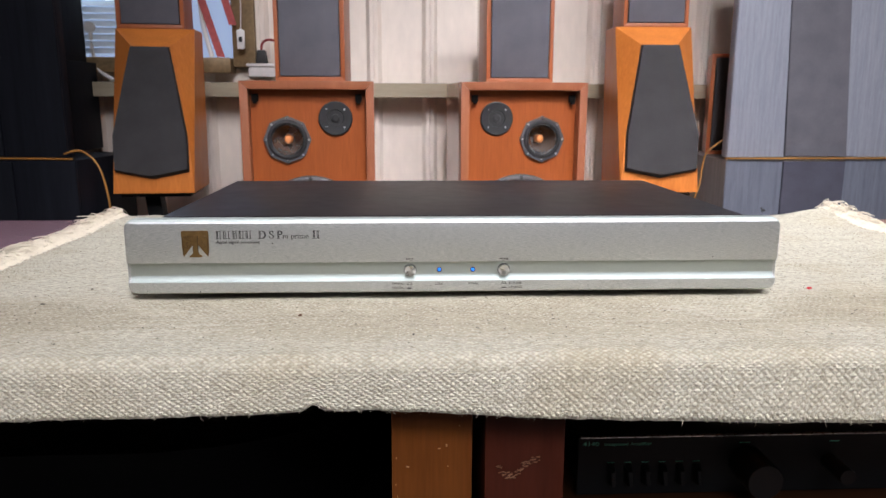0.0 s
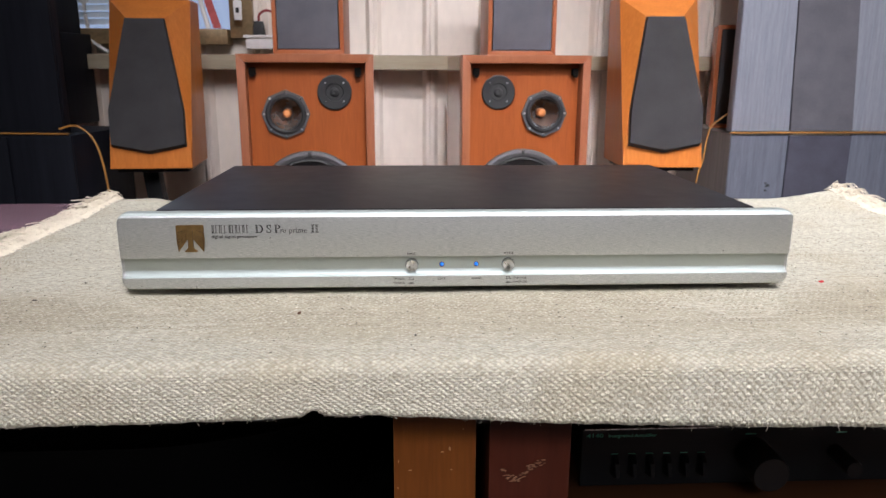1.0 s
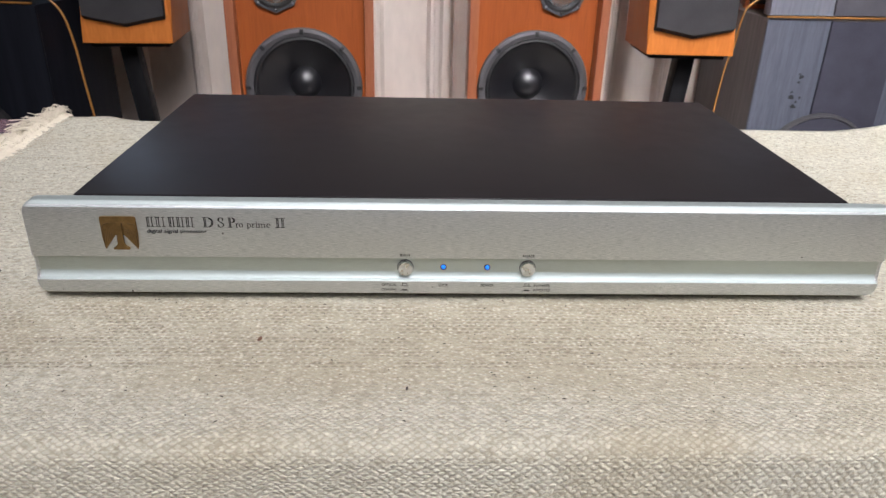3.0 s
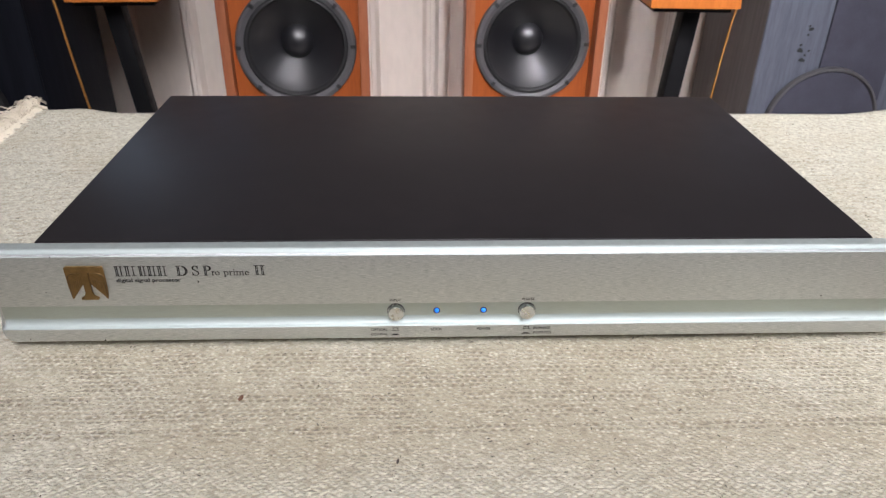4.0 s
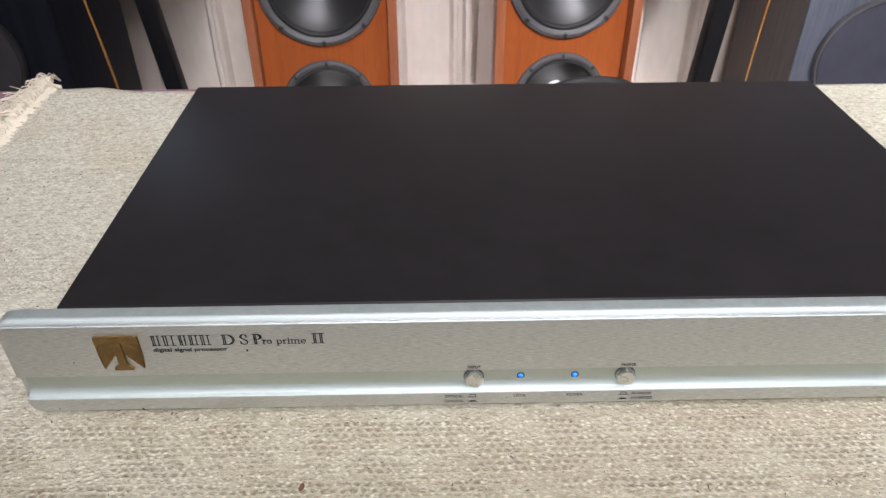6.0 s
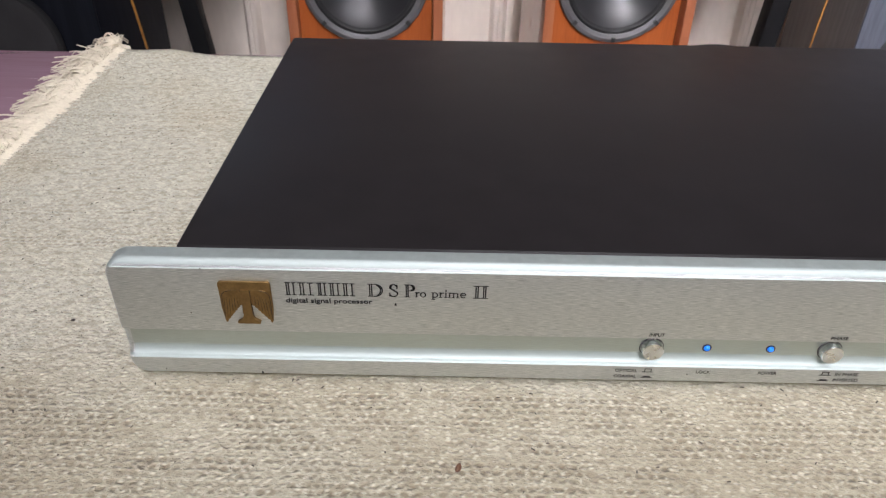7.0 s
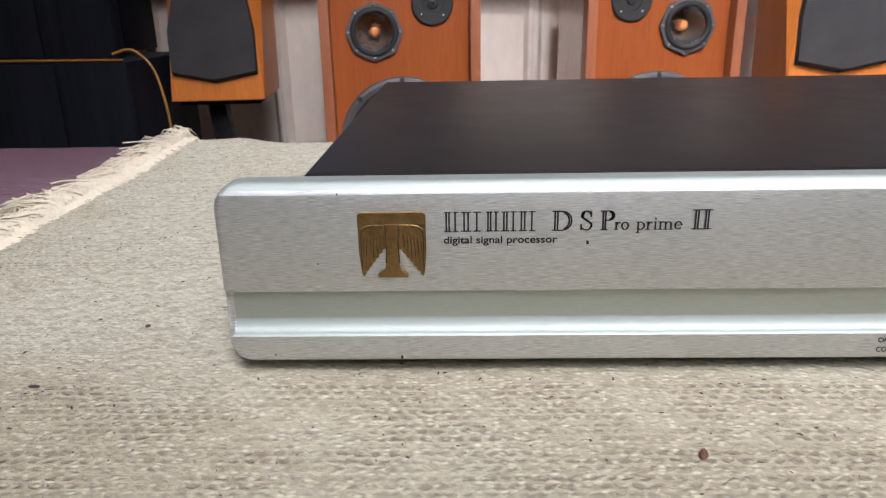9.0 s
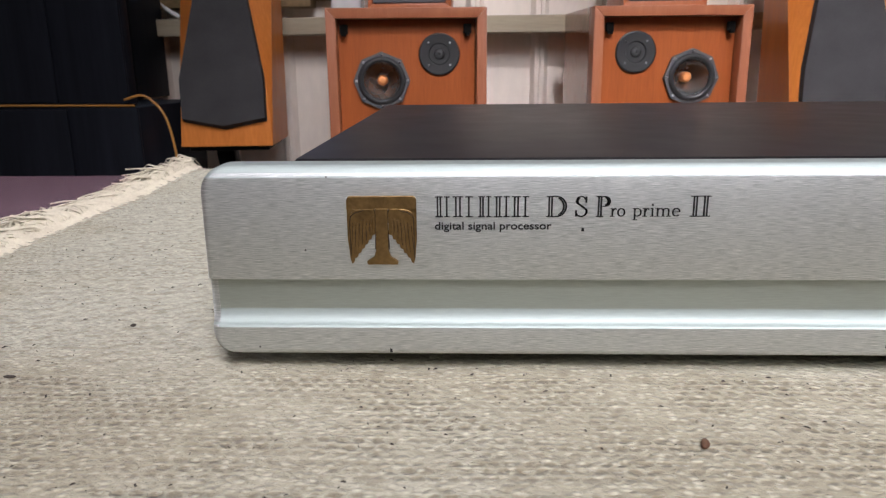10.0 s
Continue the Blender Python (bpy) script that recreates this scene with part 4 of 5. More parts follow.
part("marking", box(0.235, 0.245, -0.0002, 0.0, 0.0520, 0.0530), M["amp_ink"], amp)
for x in (0.04, 0.38):
    for y in (0.03, 0.26):
        part("foot", box(x - 0.01, x + 0.01, y - 0.01, y + 0.01, 0.0, 0.0029), M["rubber"], amp)

# black rounded device on the left shelf
dark_dev = thing("black_hifi_unit", pose(-0.30, 0.02, 0.5342), "glossy black rounded hi-fi unit on the shelf", "hifi unit")
arc = [(-0.26, 0.0)] + [(0.02 + 0.20 * math.sin(a), 0.10 - 0.10 * math.cos(a)) for a in (0.0, 0.3, 0.6, 0.9, 1.2, 1.5)]
bm = bmesh.new()
plan = [(x, y) for x, y in arc] + [(0.22, 0.34), (-0.26, 0.34)]
va = [bm.verts.new((x, y, 0.0)) for x, y in plan]
vb = [bm.verts.new((x, y, 0.085)) for x, y in plan]
bm.faces.new(va)
bm.faces.new(vb)
for i in range(len(plan)):
    j = (i + 1) % len(plan)
    bm.faces.new((va[i], va[j], vb[j], vb[i]))
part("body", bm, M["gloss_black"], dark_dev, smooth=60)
part("trim_line", tube([(x, y - 0.001, 0.086) for x, y in arc], 0.0006, 6), M["black_and_shade"], dark_dev, "thin dark trim line")
cord("red_cable", [(-0.10, 0.03, 0.69), (-0.075, 0.01, 0.683), (-0.055, 0.02, 0.688), (-0.052, 0.05, 0.70), (-0.07, 0.09, 0.702), (-0.10, 0.12, 0.69), (-0.12, 0.2, 0.616)], 0.0018, M["red_wire"], "thin red cable looped in the cabinet")

cord("power_cable", [(0.015, 0.2478, 0.782), (0.022, 0.268, 0.784), (0.045, 0.288, 0.7905), (0.069, 0.297, 0.7915), (0.095, 0.303, 0.787), (0.115, 0.312, 0.774), (0.118, 0.325, 0.761), (0.10, 0.338, 0.7553), (0.04, 0.342, 0.7553), (-0.06, 0.335, 0.7553), (-0.13, 0.31, 0.7553), (-0.15, 0.275, 0.7553)], 0.0045, M["black"], "thick black power cable arching up behind the silver processor")


# ---- rug ----
RX0, RX1, RY0, RY1 = -0.402, 0.502, -0.112, 0.386
THICK, FOLD = 0.0042, 0.011


def hang_z(x):
    """Height of the hanging hem along the front."""
    z = float(np.interp(x, [-0.42, -0.266, -0.144, -0.10, -0.085, -0.045, 0.055, 0.12, 0.23, 0.52], [0.714, 0.7145, 0.716, 0.7175, 0.7185, 0.7175, 0.7105, 0.708, 0.7045, 0.704]))
    z += 0.0009 * noise.noise((x * 60, 3.1, 0)) + 0.0006 * noise.noise((x * 210, 7.7, 0))
    z += 0.0045 * max(0.0, 1 - abs(x + 0.092) / 0.0065)
    return z


def rug_point(x, v):
    """v: metres from the back hem over the top and down the front."""
    flat = RY1 - RY0
    if v <= flat:
        y = RY1 - v
        z = RUG_Z + 0.0007 * noise.noise((x * 14, y * 14, 0)) + 0.0003 * noise.noise((x * 60, y * 60, 2))
        cl = max(0.0, 1 - math.hypot(x - RX0, y - RY1) / 0.07)
        cr = max(0.0, 1 - math.hypot(x - RX1, y - RY1) / 0.085)
        z += 0.004 * cl ** 1.3 + 0.011 * cr ** 1.3
        z += 0.0035 * math.exp(-((x + 0.350) / 0.022) ** 2) * max(0.0, (y - 0.295) / 0.09) ** 1.5
        return x, y, z
    s = v - flat
    bend = FOLD * math.pi / 2
    if s < bend:
        a = s / FOLD
        return x, RY0 - FOLD * math.sin(a), RUG_Z - FOLD * (1 - math.cos(a)) + 0.0003 * noise.noise((x * 60, s * 60, 4))
    f = (s - bend) / 0.024
    return x, RY0 - FOLD - 0.0012 * f + 0.0008 * noise.noise((x * 25, 0, 1)), RUG_Z - FOLD + f * (hang_z(x) - (RUG_Z - FOLD))


def edge_shift(x, y):
    """The ends of the rug are not cut straight."""
    if x < RX0 + 0.04:
        k = 1 - (x - RX0) / 0.04
        return k * (0.010 + 0.0045 * noise.noise((y * 16, 1.7, 0)) + 0.0018 * noise.noise((y * 70, 5.1, 0)))
    if x > RX1 - 0.04:
        return (1 - (RX1 - x) / 0.04) * (0.003 * noise.noise((y * 16, 8.7, 0)) + 0.0015 * noise.noise((y * 70, 9.1, 0)))
    return 0.0


rug = thing("rug", pose(0, 0, 0), "cream flat-woven wool rug with fringed ends on the cabinets", "rug")
vs = list(np.arange(0, RY1 - RY0, 0.006)) + list(np.linspace(RY1 - RY0, RY1 - RY0 + FOLD * math.pi / 2, 8)) + list(RY1 - RY0 + FOLD * math.pi / 2 + np.linspace(0.003, 0.024, 8))
xs = np.arange(RX0, RX1 + 0.001, 0.003)
verts, uvs = [], []
for v in vs:
    for x in xs:
        px, py, pz = rug_point(float(x), float(v))
        verts.append((px + edge_shift(px, py), py, pz))
nx, nv = len(xs), len(vs)
faces = [(i * nx + j, (i + 1) * nx + j, (i + 1) * nx + j + 1, i * nx + j + 1) for i in range(nv - 1) for j in range(nx - 1)]
me = bpy.data.meshes.new("cloth")
me.from_pydata(verts, [], faces)
uvl = me.uv_layers.new(name="UVMap")
idx = np.empty(len(me.loops), dtype=np.int32)
me.loops.foreach_get("vertex_index", idx)
uv = np.stack([np.tile(xs, nv)[idx], np.repeat(vs, nx)[idx]], 1)
uvl.data.foreach_set("uv", uv.astype(np.float32).ravel())
me.shade_smooth()
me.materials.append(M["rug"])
cloth = new("cloth", me)
cloth.parent = rug
sol = cloth.modifiers.new("thickness", "SOLIDIFY")
sol.thickness, sol.offset = THICK, -1.0


def fringe(side):
    """Tufts of soft yarn along one end of the rug, each a brush of strands lying its own way."""
    bm = bmesh.new()
    rng = random.Random(11 + side)
    xe = RX1 if side > 0 else RX0
    y = -0.100
    while y < 0.390:
        x0 = xe + edge_shift(xe, y)
        base = rug_point(xe, RY1 - min(max(y, RY0 + 0.001), RY1))[2]
        back = max(0.0, (y - 0.315) / 0.075)
        way = 0.55 * noise.noise((y * 23, 4.0 + side, 0)) + rng.gauss(0, 0.22) + 0.55 * back
        length = rng.choice((0.025, 0.034, 0.041)) * rng.uniform(0.8, 1.2) * (1 - 0.25 * back)
        curl = rng.gauss(0, 0.5)
        rise = rng.uniform(0.001, 0.004) + 0.003 * back
        for k in range(rng.choice((24, 28, 33))):
            f = rng.uniform(-1, 1)
            a1 = way + 0.30 * f + rng.gauss(0, 0.20)
            a2 = a1 + curl + 0.45 * f + rng.gauss(0, 0.55)
            ln_ = length * rng.uniform(0.72, 1.06)
            yy = y + 0.0030 * f
            z0 = base - 0.0008 + rng.uniform(-0.0008, 0.0010)
            x1, y1 = x0 + side * ln_ * 0.45 * math.cos(a1), yy + ln_ * 0.45 * math.sin(a1)
            x2, y2 = x1 + side * ln_ * 0.55 * math.cos(a2), y1 + ln_ * 0.55 * math.sin(a2)
            up = rise * rng.uniform(0.2, 1.4)
            tube([(x0 - side * rng.uniform(0.0005, 0.0060), yy, z0 - 0.0006), (x0 + side * 0.002, yy, z0 + 0.0012), ((x0 + x1) / 2, (yy + y1) / 2 + rng.gauss(0, 0.0012), z0 + 0.7 * up + 0.001), (x1, y1, z0 + up), ((x1 + x2) / 2 + rng.gauss(0, 0.001), (y1 + y2) / 2 + rng.gauss(0, 0.0016), z0 + up * rng.uniform(0.4, 1.3)), (x2, y2, max(0.7462, z0 + up * rng.uniform(0.0, 1.4) - 0.0028))], rng.uniform(0.0006, 0.0010), 4, bm, 0.5)
        y += rng.uniform(0.0050, 0.0078)
    part("fringe", bm, M["fringe"], rug, "pale loose yarn fringe", smooth=80)
    bm = bmesh.new()
    y = -0.106
    while y < 0.382:
        off = 0.004 + rng.uniform(-0.003, 0.006)
        x0 = xe + edge_shift(xe, y)
        z0 = rug_point(xe - side * off, RY1 - y)[2] - 0.0003
        a = rng.gauss(0.6, 0.5)
        dx, dy = 0.0028 * math.cos(a), 0.0028 * math.sin(a)
        tube([(x0 - side * (off - dx), y - dy, z0 - 0.0006), (x0 - side * off, y, z0 + rng.uniform(0.0002, 0.0008)), (x0 - side * (off + dx), y + dy, z0 - 0.0006)], 0.0007, 6, bm)
        y += rng.uniform(0.0030, 0.0062)
    part("edge_binding", bm, M["yarn"], rug, "uneven knots along the rug edge", smooth=80)


fringe(-1)
fringe(1)

bm = bmesh.new()
rng = random.Random(31)
for k in range(330):
    x = rng.uniform(RX0 + 0.005, RX1 - 0.005)
    z, ln_ = hang_z(x), rng.choice((0.0005, 0.0007, 0.001, 0.0012, 0.0016, 0.0024)) * rng.uniform(0.7, 1.3)
    y, dx = RY0 - FOLD - 0.0012 + rng.uniform(-0.0006, 0.003), rng.gauss(0, 0.7) * ln_
    tube([(x, y, z + 0.0012), (x + dx * 0.4, y - rng.uniform(0, 0.0008), z - ln_ * 0.4), (x + dx, y - rng.uniform(-0.0006, 0.001), z - ln_ * 0.9)], rng.uniform(0.0001, 0.00022), 4, bm, 0.7)
part("loose_yarn", bm, M["fringe"], rug, "short loose yarn ends along the hem", smooth=80)

# chaff and lint lying on the rug
rng = random.Random(21)
bm = bmesh.new()
for k in range(4600):
    x, y = rng.uniform(-0.38, 0.47), rng.uniform(-0.108, 0.36)
    if -0.22 < x < 0.22 and 0.012 < y < 0.24:
        continue
    r = rng.choice((0.00013, 0.0002, 0.0002, 0.00027, 0.0003, 0.0004, 0.0005))
    a = rng.uniform(0, 3.14)
    ln_ = r * rng.uniform(0.8, 2.0)
    z = rug_point(x, RY1 - y)[2] + 0.0002
    dx, dy = ln_ * math.cos(a), ln_ * math.sin(a)
    px, py = -r * math.sin(a), r * math.cos(a)
    lo = [bm.verts.new((x + sx * dx + sy * px, y + sx * dy + sy * py, z)) for sx, sy in ((-1, -0.6), (1, -0.4), (1, 0.6), (-1, 0.5))]
    top = bm.verts.new((x, y, z + r * 0.9))
    for i in range(4):
        bm.faces.new((lo[i], lo[(i + 1) % 4], top))
    bm.faces.new(lo[::-1])
chaff = tagged(finish("chaff", bm, M["speck"]), "tiny dark bits of chaff on the rug", "chaff", kind="stuff")


def pellet(name, x, y, r, ln_, a, material, label):
    bm = bmesh.new()
    bmesh.ops.create_icosphere(bm, subdivisions=2, radius=1.0)
    for v in bm.verts:
        k = 1 + 0.18 * noise.noise(v.co * 2 + Vector((x * 90, y * 90, 0)))
        v.co = Vector((v.co.x * ln_ * k, v.co.y * r * k, v.co.z * r * 0.8 * k))
    ob = finish(name, bm, material, smooth=70)
    ob.matrix_world = pose(x, y, rug_point(x, RY1 - y)[2] + r * 0.7, 0, 0, a)
    return tagged(ob, label, "debris")


pellet("seed", -0.111, -0.040, 0.0011, 0.0021, 70, M["seed"], "small brown seed lying on the rug")
pellet("red_lint", 0.279, 0.020, 0.0012, 0.0022, 5, M["red"], "tiny red bit of lint on the rug")
pellet("dark_bit", -0.283, 0.038, 0.0007, 0.0010, 20, M["speck"], "tiny dark bit lying on the rug")
pellet("dark_bit", -0.034, -0.083, 0.0006, 0.0016, 80, M["speck"], "tiny dark bit lying on the rug")
pellet("dark_bit", -0.300, -0.005, 0.0006, 0.0020, 0, M["speck"], "tiny dark bit lying on the rug")

# ---- the silver processor ----
dev = thing("audio_processor", pose(0, 0, 0), "silver brushed aluminium audio processor with black cover on the rug", "processor")
PW, Z0, Z1 = 0.4818, 0.7556, 0.8110


def panel_inset(z):
    r0, r1 = 0.0068, 0.0080
    if z < Z0 + r0:
        q = Z0 + r0 - z
        return r0 - math.sqrt(max(0, r0 * r0 - q * q))
    if z > Z1 - r1:
        q = z - (Z1 - r1)
        return r1 - math.sqrt(max(0, r1 * r1 - q * q))
    return 0.0


prof = [(0.0083, Z0), (0.0016, Z0), (0.0006, Z0 + 0.0006), (0.0, Z0 + 0.0016), (0.0, Z0 + 0.0030), (0.0, Z0 + 0.0045), (0.0, Z0 + 0.0066), (0.0, 0.7641), (0.0003, 0.7645)]
prof += [(0.0006 + 0.0025 * math.sin(a), 0.7647 + 0.0042 * (1 - math.cos(a))) for a in [math.radians(q) for q in (0, 12, 25, 38, 52, 66, 80, 90)]]
prof += [(0.0031, 0.7700), (0.0031, 0.7784), (0.0001, 0.7786), (0.0, 0.7790), (0.0, 0.8025), (0.0, 0.8035), (0.0, 0.8045), (0.0, 0.8055), (0.0, 0.8065), (0.0, 0.8072)]
prof += [(0.0, 0.8076)] + [(0.0004 + 0.0032 * (0.866 - math.cos(a)), 0.8079 + 0.0062 * (math.sin(a) - 0.5)) for a in [math.radians(q) for q in (30, 40, 50, 60, 70, 80, 90)]]
prof += [(0.0083, 0.8110)]
bm = bmesh.new()
ROUND = 0.0022
turn = [math.radians(q) for q in (90, 75, 60, 45, 30, 15, 0)]
rows = []
for y, z in prof:
    e = PW / 2 - panel_inset(z)
    half = [(e - ROUND + ROUND * math.sin(a), min(y * (1 - 0.6 * math.sin(a) ** 5) + ROUND * (1 - math.cos(a)), 0.0083)) for a in turn]
    line = [(-e, 0.0085)] + [(-x, yy) for x, yy in half] + half[::-1] + [(e, 0.0085)]
    rows.append([bm.verts.new((x, yy, z)) for x, yy in line])
for lo_, hi_ in zip(rows, rows[1:]):
    for k in range(len(lo_)):
        k2 = (k + 1) % len(lo_)
        bm.faces.new((lo_[k], lo_[k2], hi_[k2], hi_[k]))
bm.faces.new(rows[0])
bm.faces.new(rows[-1])
bmesh.ops.remove_doubles(bm, verts=bm.verts, dist=1e-6)
bm.normal_update()
# recess and rounded faces take the metal with shade put into its colour
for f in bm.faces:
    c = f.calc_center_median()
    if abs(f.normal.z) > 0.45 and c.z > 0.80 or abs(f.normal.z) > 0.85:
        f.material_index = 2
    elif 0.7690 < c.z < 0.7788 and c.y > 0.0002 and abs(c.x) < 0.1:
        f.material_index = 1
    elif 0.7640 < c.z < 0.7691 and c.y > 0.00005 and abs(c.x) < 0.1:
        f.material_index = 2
panel = part("front_panel", bm, [M["alu"], M["alu_groove_shade"], M["alu_fillet_dimmed"]], dev, "brushed silver front panel with a groove", smooth=28)
bv = panel.modifiers.new("edge", "BEVEL")
bv.width, bv.segments, bv.limit_method, bv.angle_limit = 0.0007, 2, "ANGLE", radians(50)

part("cover", box(-0.2165, 0.2155, 0.0087, 0.2475, 0.7585, 0.8116), M["cover"], dev, "matt black metal cover", bevel=0.0022, seg=3)
for x in (-0.17, 0.17):
    for y in (0.045, 0.20):
        f = part("foot", lathe([(0, 0), (0.011, 0), (0.012, 0.0085), (0, 0.0085)], 24), M["rubber"], dev, "black rubber foot")
        f.matrix_local = pose(x, y, 0.7502, 90, 0, 0)

KZ = 0.7718
for x in (-0.0358, 0.0338):
    k = part("push_button", lathe([(0.0043, 0.0031), (0.0043, 0.0003), (0.0040, -0.0002), (0.00385, -0.0002)], 40, x, KZ), M["alu_smooth"], dev, "turned aluminium push button")
    part("hole_rim", lathe([(0.0044, 0.0032), (0.0047, 0.0032), (0.0047, 0.0028), (0.0044, 0.0028)], 40, x, KZ, closed=True), M["frame_grey"], k)
    part("button_face", lathe([(0.00385, -0.0002), (0.0030, -0.00015), (0.0018, 0.0), (0, 0.0001)], 40, x, KZ), M["knob_face"], k, "lathe-turned button face")
for x in (-0.0142, 0.0107):
    l = part("led_rim", lathe([(0.0013, 0.0032), (0.0018, 0.0032), (0.0018, 0.0028), (0.0013, 0.0028)], 28, x, 0.7719, closed=True), M["led_rim"], dev)
    part("led", lathe([(0.00125, 0.0031), (0.0011, 0.0024), (0.0007, 0.0020), (0, 0.0019)], 24, x, 0.7719), M["led"], l, "glowing blue light")

# emblem: a gilt plate with a stem and two wing shapes
gx, gz = -0.1903, 0.8026


def corner(cx, cz, r, a0, a1, n=5):
    return [(cx + r * math.cos(radians(a0 + (a1 - a0) * k / n)), cz + r * math.sin(radians(a0 + (a1 - a0) * k / n))) for k in range(n + 1)]


part("emblem_bar", prism([(gx + 0.0096, gz - 0.0036)] + corner(gx + 0.0084, gz - 0.0012, 0.0012, 0, 90) + corner(gx - 0.0084, gz - 0.0012, 0.0012, 90, 180) + [(gx - 0.0096, gz - 0.0036)], -0.0010, 0.0), M["gold"], dev, "worn gilt emblem bar", smooth=None, bevel=0.0002)
part("emblem_stem", prism([(gx - 0.0017, gz - 0.0034), (gx + 0.0017, gz - 0.0034), (gx + 0.0017, gz - 0.0150), (gx + 0.0023, gz - 0.0170), (gx + 0.0044, gz - 0.0184), (gx + 0.0042, gz - 0.0193),
                           (gx - 0.0042, gz - 0.0193), (gx - 0.0044, gz - 0.0184), (gx - 0.0023, gz - 0.0170), (gx - 0.0017, gz - 0.0150)], -0.0013, 0.0), M["gold"], dev, "worn gilt emblem stem", smooth=None, bevel=0.0002)
for s in (-1, 1):
    line = [(0.0096, -0.0036), (0.0096, -0.0120), (0.0090, -0.0180), (0.0086, -0.0192)]
    for k in range(6):
        line += [(0.0080 - 0.0010 * k, -0.0186 + 0.0013 * k), (0.0078 - 0.0010 * k, -0.0176 + 0.0013 * k)]
    line += [(0.0018, -0.0108), (0.0018, -0.0036)]
    part("emblem_wing", prism([(gx + s * x, gz + z) for x, z in line], -0.0007, 0.0), M["gold"], dev, "worn gilt wing", smooth=None, bevel=0.00015)
    part("emblem_shoulder", tube([(gx + s * 0.0018, -0.0008, gz - 0.0036), (gx + s * 0.0060, -0.0008, gz - 0.0038), (gx + s * 0.0083, -0.0008, gz - 0.0048), (gx + s * 0.0092, -0.0008, gz - 0.0070), (gx + s * 0.0092, -0.0008, gz - 0.0120)], 0.00017, 6), M["gold"], dev)
    part("emblem_groove", tube([(gx + s * 0.0019, -0.00066, gz - 0.0150), (gx + s * 0.0019, -0.00066, gz - 0.0041), (gx + s * 0.0060, -0.00066, gz - 0.0043), (gx + s * 0.0080, -0.00066, gz - 0.0052), (gx + s * 0.0088, -0.00066, gz - 0.0072), (gx + s * 0.0088, -0.00066, gz - 0.0170)], 0.00016, 4), M["patina"], dev, "dark groove round the wing")
    for k in range(6):
        x0, x1 = 0.0028 + 0.0010 * k, 0.0026 + 0.00115 * k
        part("emblem_feather", tube([(gx + s * (x0 - 0.0004), -0.0006, gz - 0.0058 - 0.0003 * k), (gx + s * x0, -0.0007, gz - 0.0085 - 0.0006 * k), (gx + s * x1, -0.0006, gz - 0.0108 - 0.0013 * k)], 0.00022, 6), M["gold"], dev)
        part("emblem_groove", tube([(gx + s * (x0 + 0.0003), -0.00062, gz - 0.0060 - 0.0003 * k), (gx + s * (x0 + 0.0006), -0.00066, gz - 0.0090 - 0.0006 * k), (gx + s * (x1 + 0.0006), -0.00062, gz - 0.0112 - 0.0013 * k)], 0.00012, 4), M["patina"], dev, "dark groove between feathers")
        part("emblem_scale", tube([(gx + s * (x0 - 0.0005), -0.0006, gz - 0.0062 - 0.0003 * k), (gx + s * x0, -0.0007, gz - 0.0070 - 0.0003 * k), (gx + s * (x0 + 0.0005), -0.0006, gz - 0.0062 - 0.0003 * k)], 0.00015, 5), M["gold"], dev)


def strokes(lines, x0, x1, z, high, name="lettering", thin=0.00016, thick=0.00050, label=""):
    """Flat ink drawn with a broad nib: lines of (across, up) from 0 to 1, wide where they run upright."""
    bm = bmesh.new()
    for line in lines:
        p = [Vector((x0 + u * (x1 - x0), 0, z + v * high)) for u, v in line]
        for a, b in zip(p, p[1:]):
            d = b - a
            w = thin + (thick - thin) * abs(d.z) / max(d.length, 1e-9)
            n = Vector((-d.z, 0, d.x)).normalized() * w / 2
            e = d.normalized() * thin * 0.4
            q = [a - e - n, b + e - n, b + e + n, a - e + n]
            prism([(c.x, c.z) for c in q], -0.00022, -0.0001, bm)
    return part(name, bm, M["ink"], dev, label, smooth=None)


def bend(cx, cz, rx, rz, a0, a1, n=14):
    return [(cx + rx * math.cos(radians(a0 + (a1 - a0) * k / n)), cz + rz * math.sin(radians(a0 + (a1 - a0) * k / n))) for k in range(n + 1)]


def pillar(u, w, lo=0.0, hi=1.0, foot=0.16):
    """An upright drawn as two lines, with a serif at each end."""
    return [[(u - w, lo), (u - w, hi)], [(u + w, lo), (u + w, hi)], [(u - w - foot, lo), (u + w + foot, lo)], [(u - w - foot, hi), (u + w + foot, hi)]]


CAP, BASE = 0.0055, 0.7967
# plain bars for the maker's name
for x0, x1 in ((-0.1757, -0.1713), (-0.1710, -0.1648), (-0.1639, -0.1600), (-0.1596, -0.1550), (-0.1548, -0.1497)):
    strokes(pillar(0.27, 0.09, foot=0.12) + [[(0.75, 0.0), (0.75, 1.0)], [(0.62, 0.0), (0.92, 0.0)], [(0.62, 1.0), (0.92, 1.0)]], x0, x1, BASE, CAP, "maker_bar", 0.00030, 0.00048, "black bar")
inline = dict(thin=0.00027, thick=0.00048)
strokes(pillar(0.20, 0.07, foot=0.13) + [[(0.2, 1.0), (0.5, 1.0)] + bend(0.5, 0.5, 0.5, 0.5, 90, -90) + [(0.2, 0.0)], bend(0.48, 0.5, 0.40, 0.44, 70, -70)], -0.1452, -0.1399, BASE, CAP, **inline)
spine = bend(0.48, 0.76, 0.40, 0.24, 25, 200) + [(0.30, 0.60), (0.68, 0.44)] + bend(0.50, 0.25, 0.44, 0.25, 20, -160)
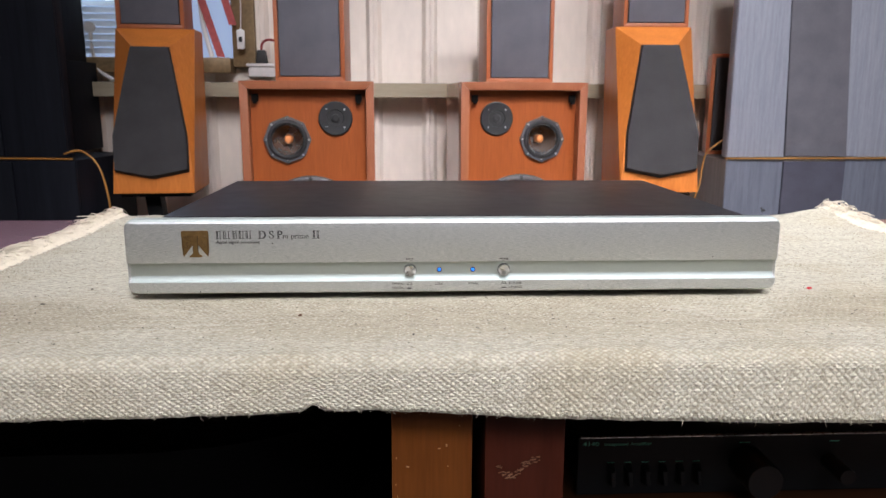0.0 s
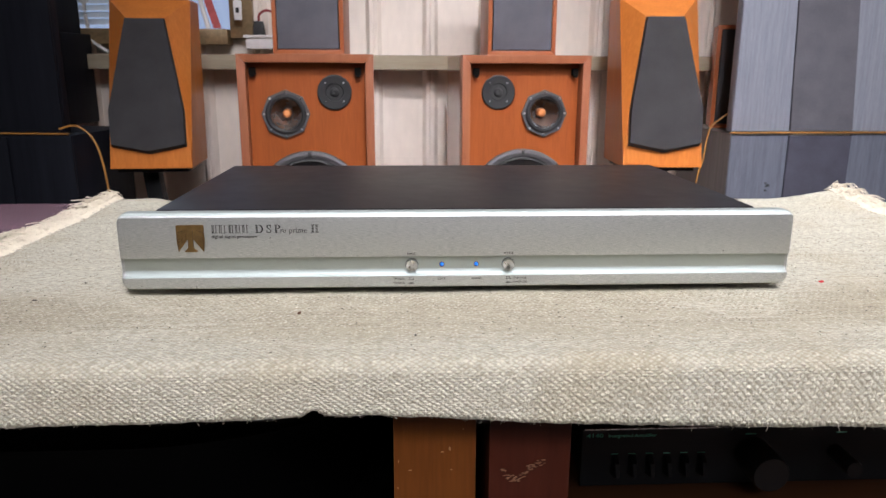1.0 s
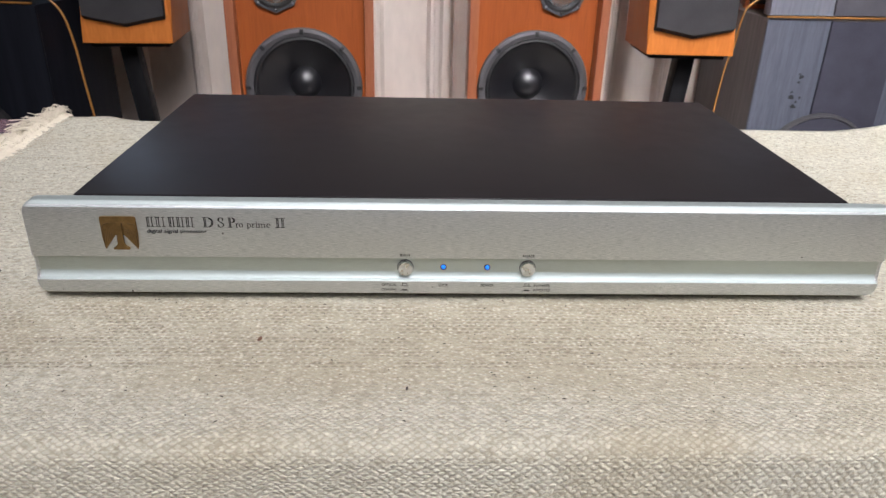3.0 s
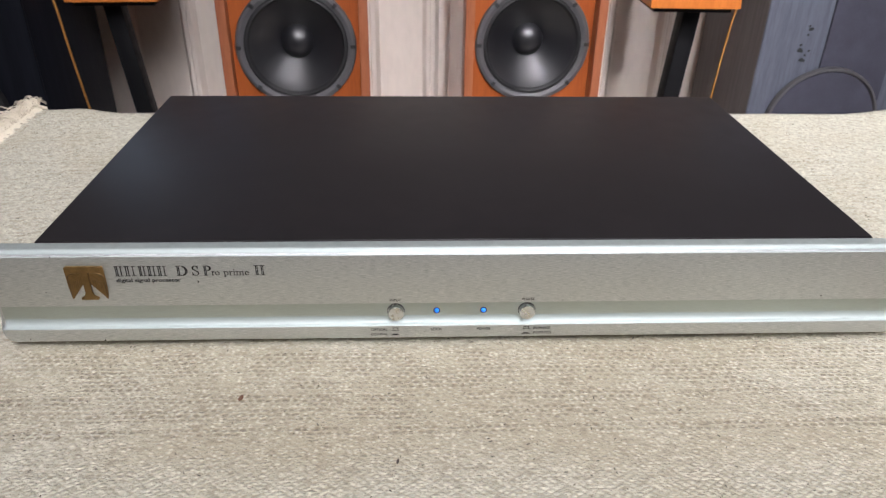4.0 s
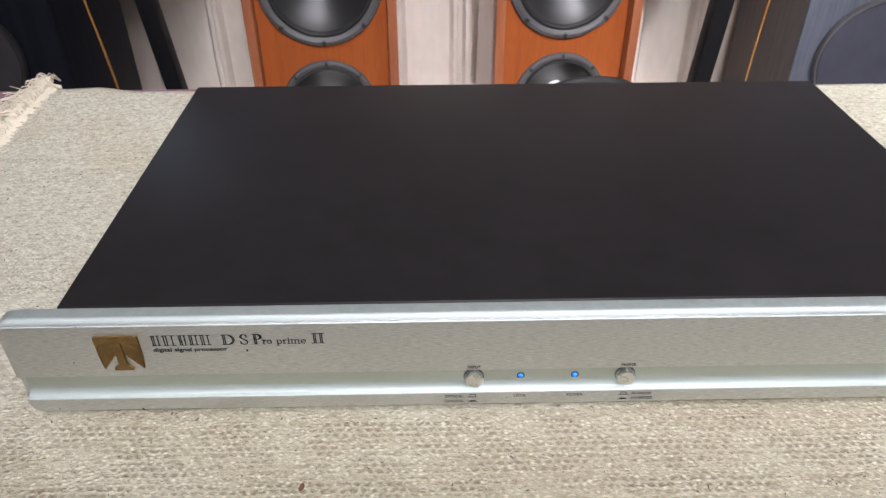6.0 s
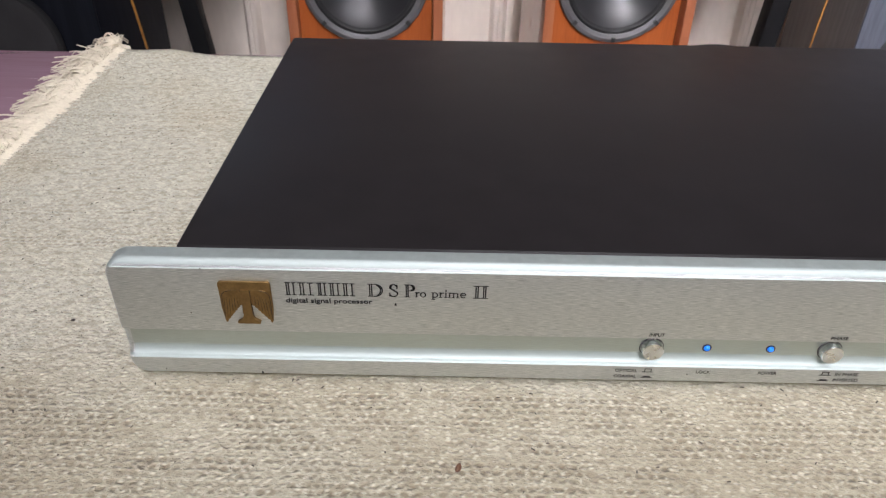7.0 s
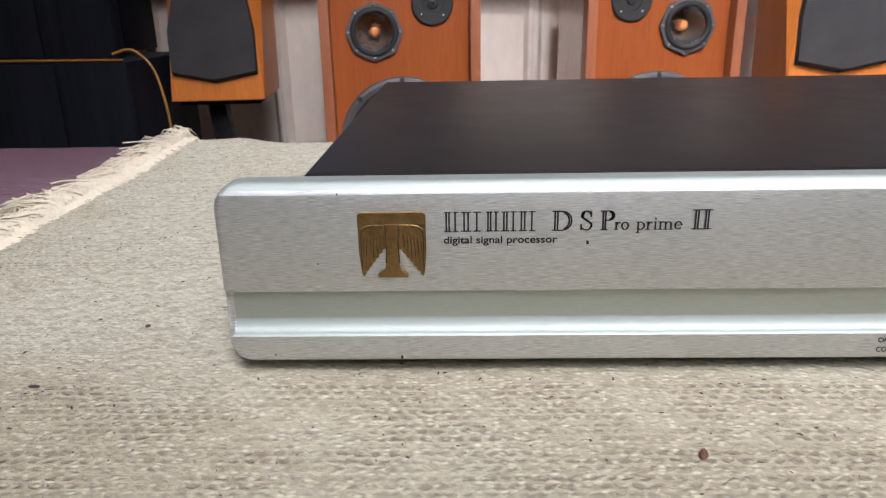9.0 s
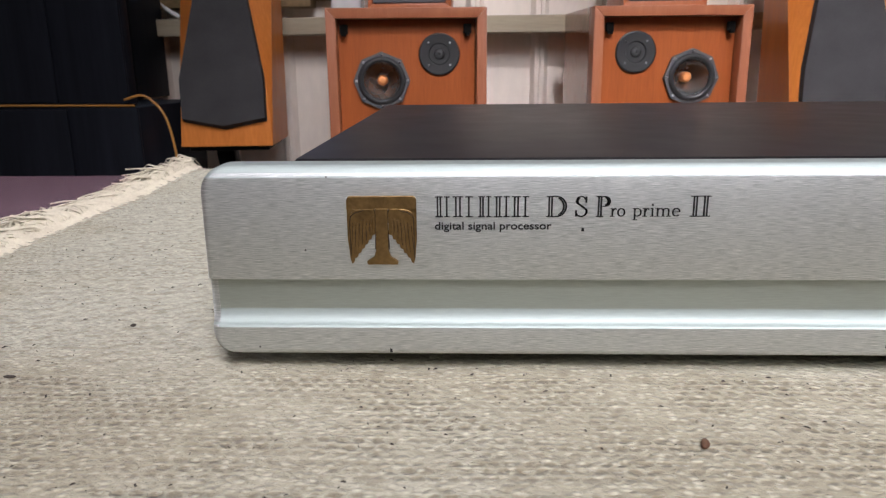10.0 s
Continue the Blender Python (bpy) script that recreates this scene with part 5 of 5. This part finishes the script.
strokes([spine, [(u * 0.9 + 0.12, v * 0.94 + 0.03) for u, v in spine[8:24]], [(0.90, 0.70), (0.90, 0.98)], [(0.06, 0.30), (0.06, 0.02)]], -0.1374, -0.1342, BASE, CAP, **inline)
strokes(pillar(0.24, 0.09, foot=0.15) + [[(0.24, 1.0), (0.55, 1.0)] + bend(0.55, 0.75, 0.42, 0.25, 90, -90) + [(0.3, 0.5)], bend(0.52, 0.75, 0.32, 0.20, 70, -70)], -0.1317, -0.1280, BASE, CAP, **inline)
for u in (-0.1063, -0.1035):
    strokes(pillar(0.5, 0.13, foot=0.30), u - 0.0004, u + 0.0025, BASE, CAP, **inline)
XH = 0.0022
bold = dict(thin=0.00020, thick=0.00045)
LOW = {
    "r": [[(0.3, 0.0), (0.3, 1.0)], [(0.02, 0.0), (0.62, 0.0)], [(0.02, 0.98), (0.3, 0.98)], [(0.35, 0.6)] + bend(0.7, 0.68, 0.26, 0.28, 150, 40)],
    "o": [bend(0.5, 0.5, 0.40, 0.48, 0, 360, 22)],
    "p": [[(0.22, -0.45), (0.22, 1.0)], [(0.0, -0.45), (0.48, -0.45)], [(0.0, 0.98), (0.22, 0.98)], bend(0.46, 0.5, 0.42, 0.48, 130, -130, 18)],
    "i": [[(0.5, 0.0), (0.5, 1.0)], [(0.1, 0.0), (0.9, 0.0)], [(0.15, 0.98), (0.5, 0.98)], [(0.5, 1.32), (0.5, 1.52)]],
    "m": [[(0.14, 0.0), (0.14, 1.0)], [(0.5, 0.0), (0.5, 0.72)], [(0.86, 0.0), (0.86, 0.72)], [(0.0, 0.0), (0.27, 0.0)], [(0.38, 0.0), (0.62, 0.0)], [(0.74, 0.0), (1.0, 0.0)], [(0.0, 0.98), (0.14, 0.98)], bend(0.32, 0.72, 0.18, 0.25, 170, 0), bend(0.68, 0.72, 0.18, 0.25, 170, 0)],
    "e": [bend(0.5, 0.5, 0.40, 0.48, 8, 315, 22), [(0.12, 0.54), (0.90, 0.54)]],
}
for ch, x0, x1 in (("r", -0.1279, -0.1262), ("o", -0.1261, -0.1239), ("p", -0.1219, -0.1194), ("r", -0.1192, -0.1174), ("i", -0.1172, -0.1160), ("m", -0.1158, -0.1117), ("e", -0.1114, -0.1091)):
    strokes(LOW[ch], x0, x1, BASE, XH, **bold)
lettering("digital signal processor", -0.1757, -0.1437, 0.7931, 0.0022, 0.0, M["ink"], dev, bold=0.016)
for text, x0, x1, z in (("INPUT", -0.0388, -0.0330, 0.7799), ("PHASE", 0.0303, 0.0369, 0.7799), ("OPTICAL", -0.0492, -0.0404, 0.7613), ("COAXIAL", -0.0493, -0.0404, 0.7583),
                        ("LOCK", -0.0172, -0.0115, 0.7612), ("POWER", 0.0073, 0.0147, 0.7612), ("IN PHASE", 0.0377, 0.0468, 0.7613), ("INVERTED", 0.0377, 0.0476, 0.7583)):
    lettering(text, x0, x1, z, 0.0016, 0.0, M["ink"], dev, bold=0.010)
for x in (-0.0362, 0.0338):
    bm = bmesh.new()
    for q in ((-0.0023, 0.0023, 0.76130, 0.76155), (-0.0014, 0.0014, 0.7629, 0.76315), (-0.0014, -0.0011, 0.7615, 0.7630), (0.0011, 0.0014, 0.7615, 0.7630),
              (-0.0023, 0.0023, 0.7583, 0.75855), (-0.0014, 0.0014, 0.7586, 0.7592)):
        box(x + q[0], x + q[1], -0.00022, -0.0001, q[2], q[3], bm)
    part("switch_symbol", bm, M["ink"], dev)
for x, z, s_ in ((-0.1352, 0.7930, 0.0004), (-0.2120, 0.7872, 0.0002), (-0.1888, 0.7572, 0.0004), (-0.2270, 0.7582, 0.0002), (-0.0205, 0.7605, 0.0002), (0.1905, 0.7810, 0.0003), (-0.2052, 0.8078, 0.0002)):
    part("nick", prism([(x - s_, z - s_), (x + s_, z - s_ * 1.3), (x + s_ * 0.8, z + s_), (x - s_ * 0.7, z + s_ * 1.6)], -0.0003, -0.00005), M["ink"], dev, "small dark nick")
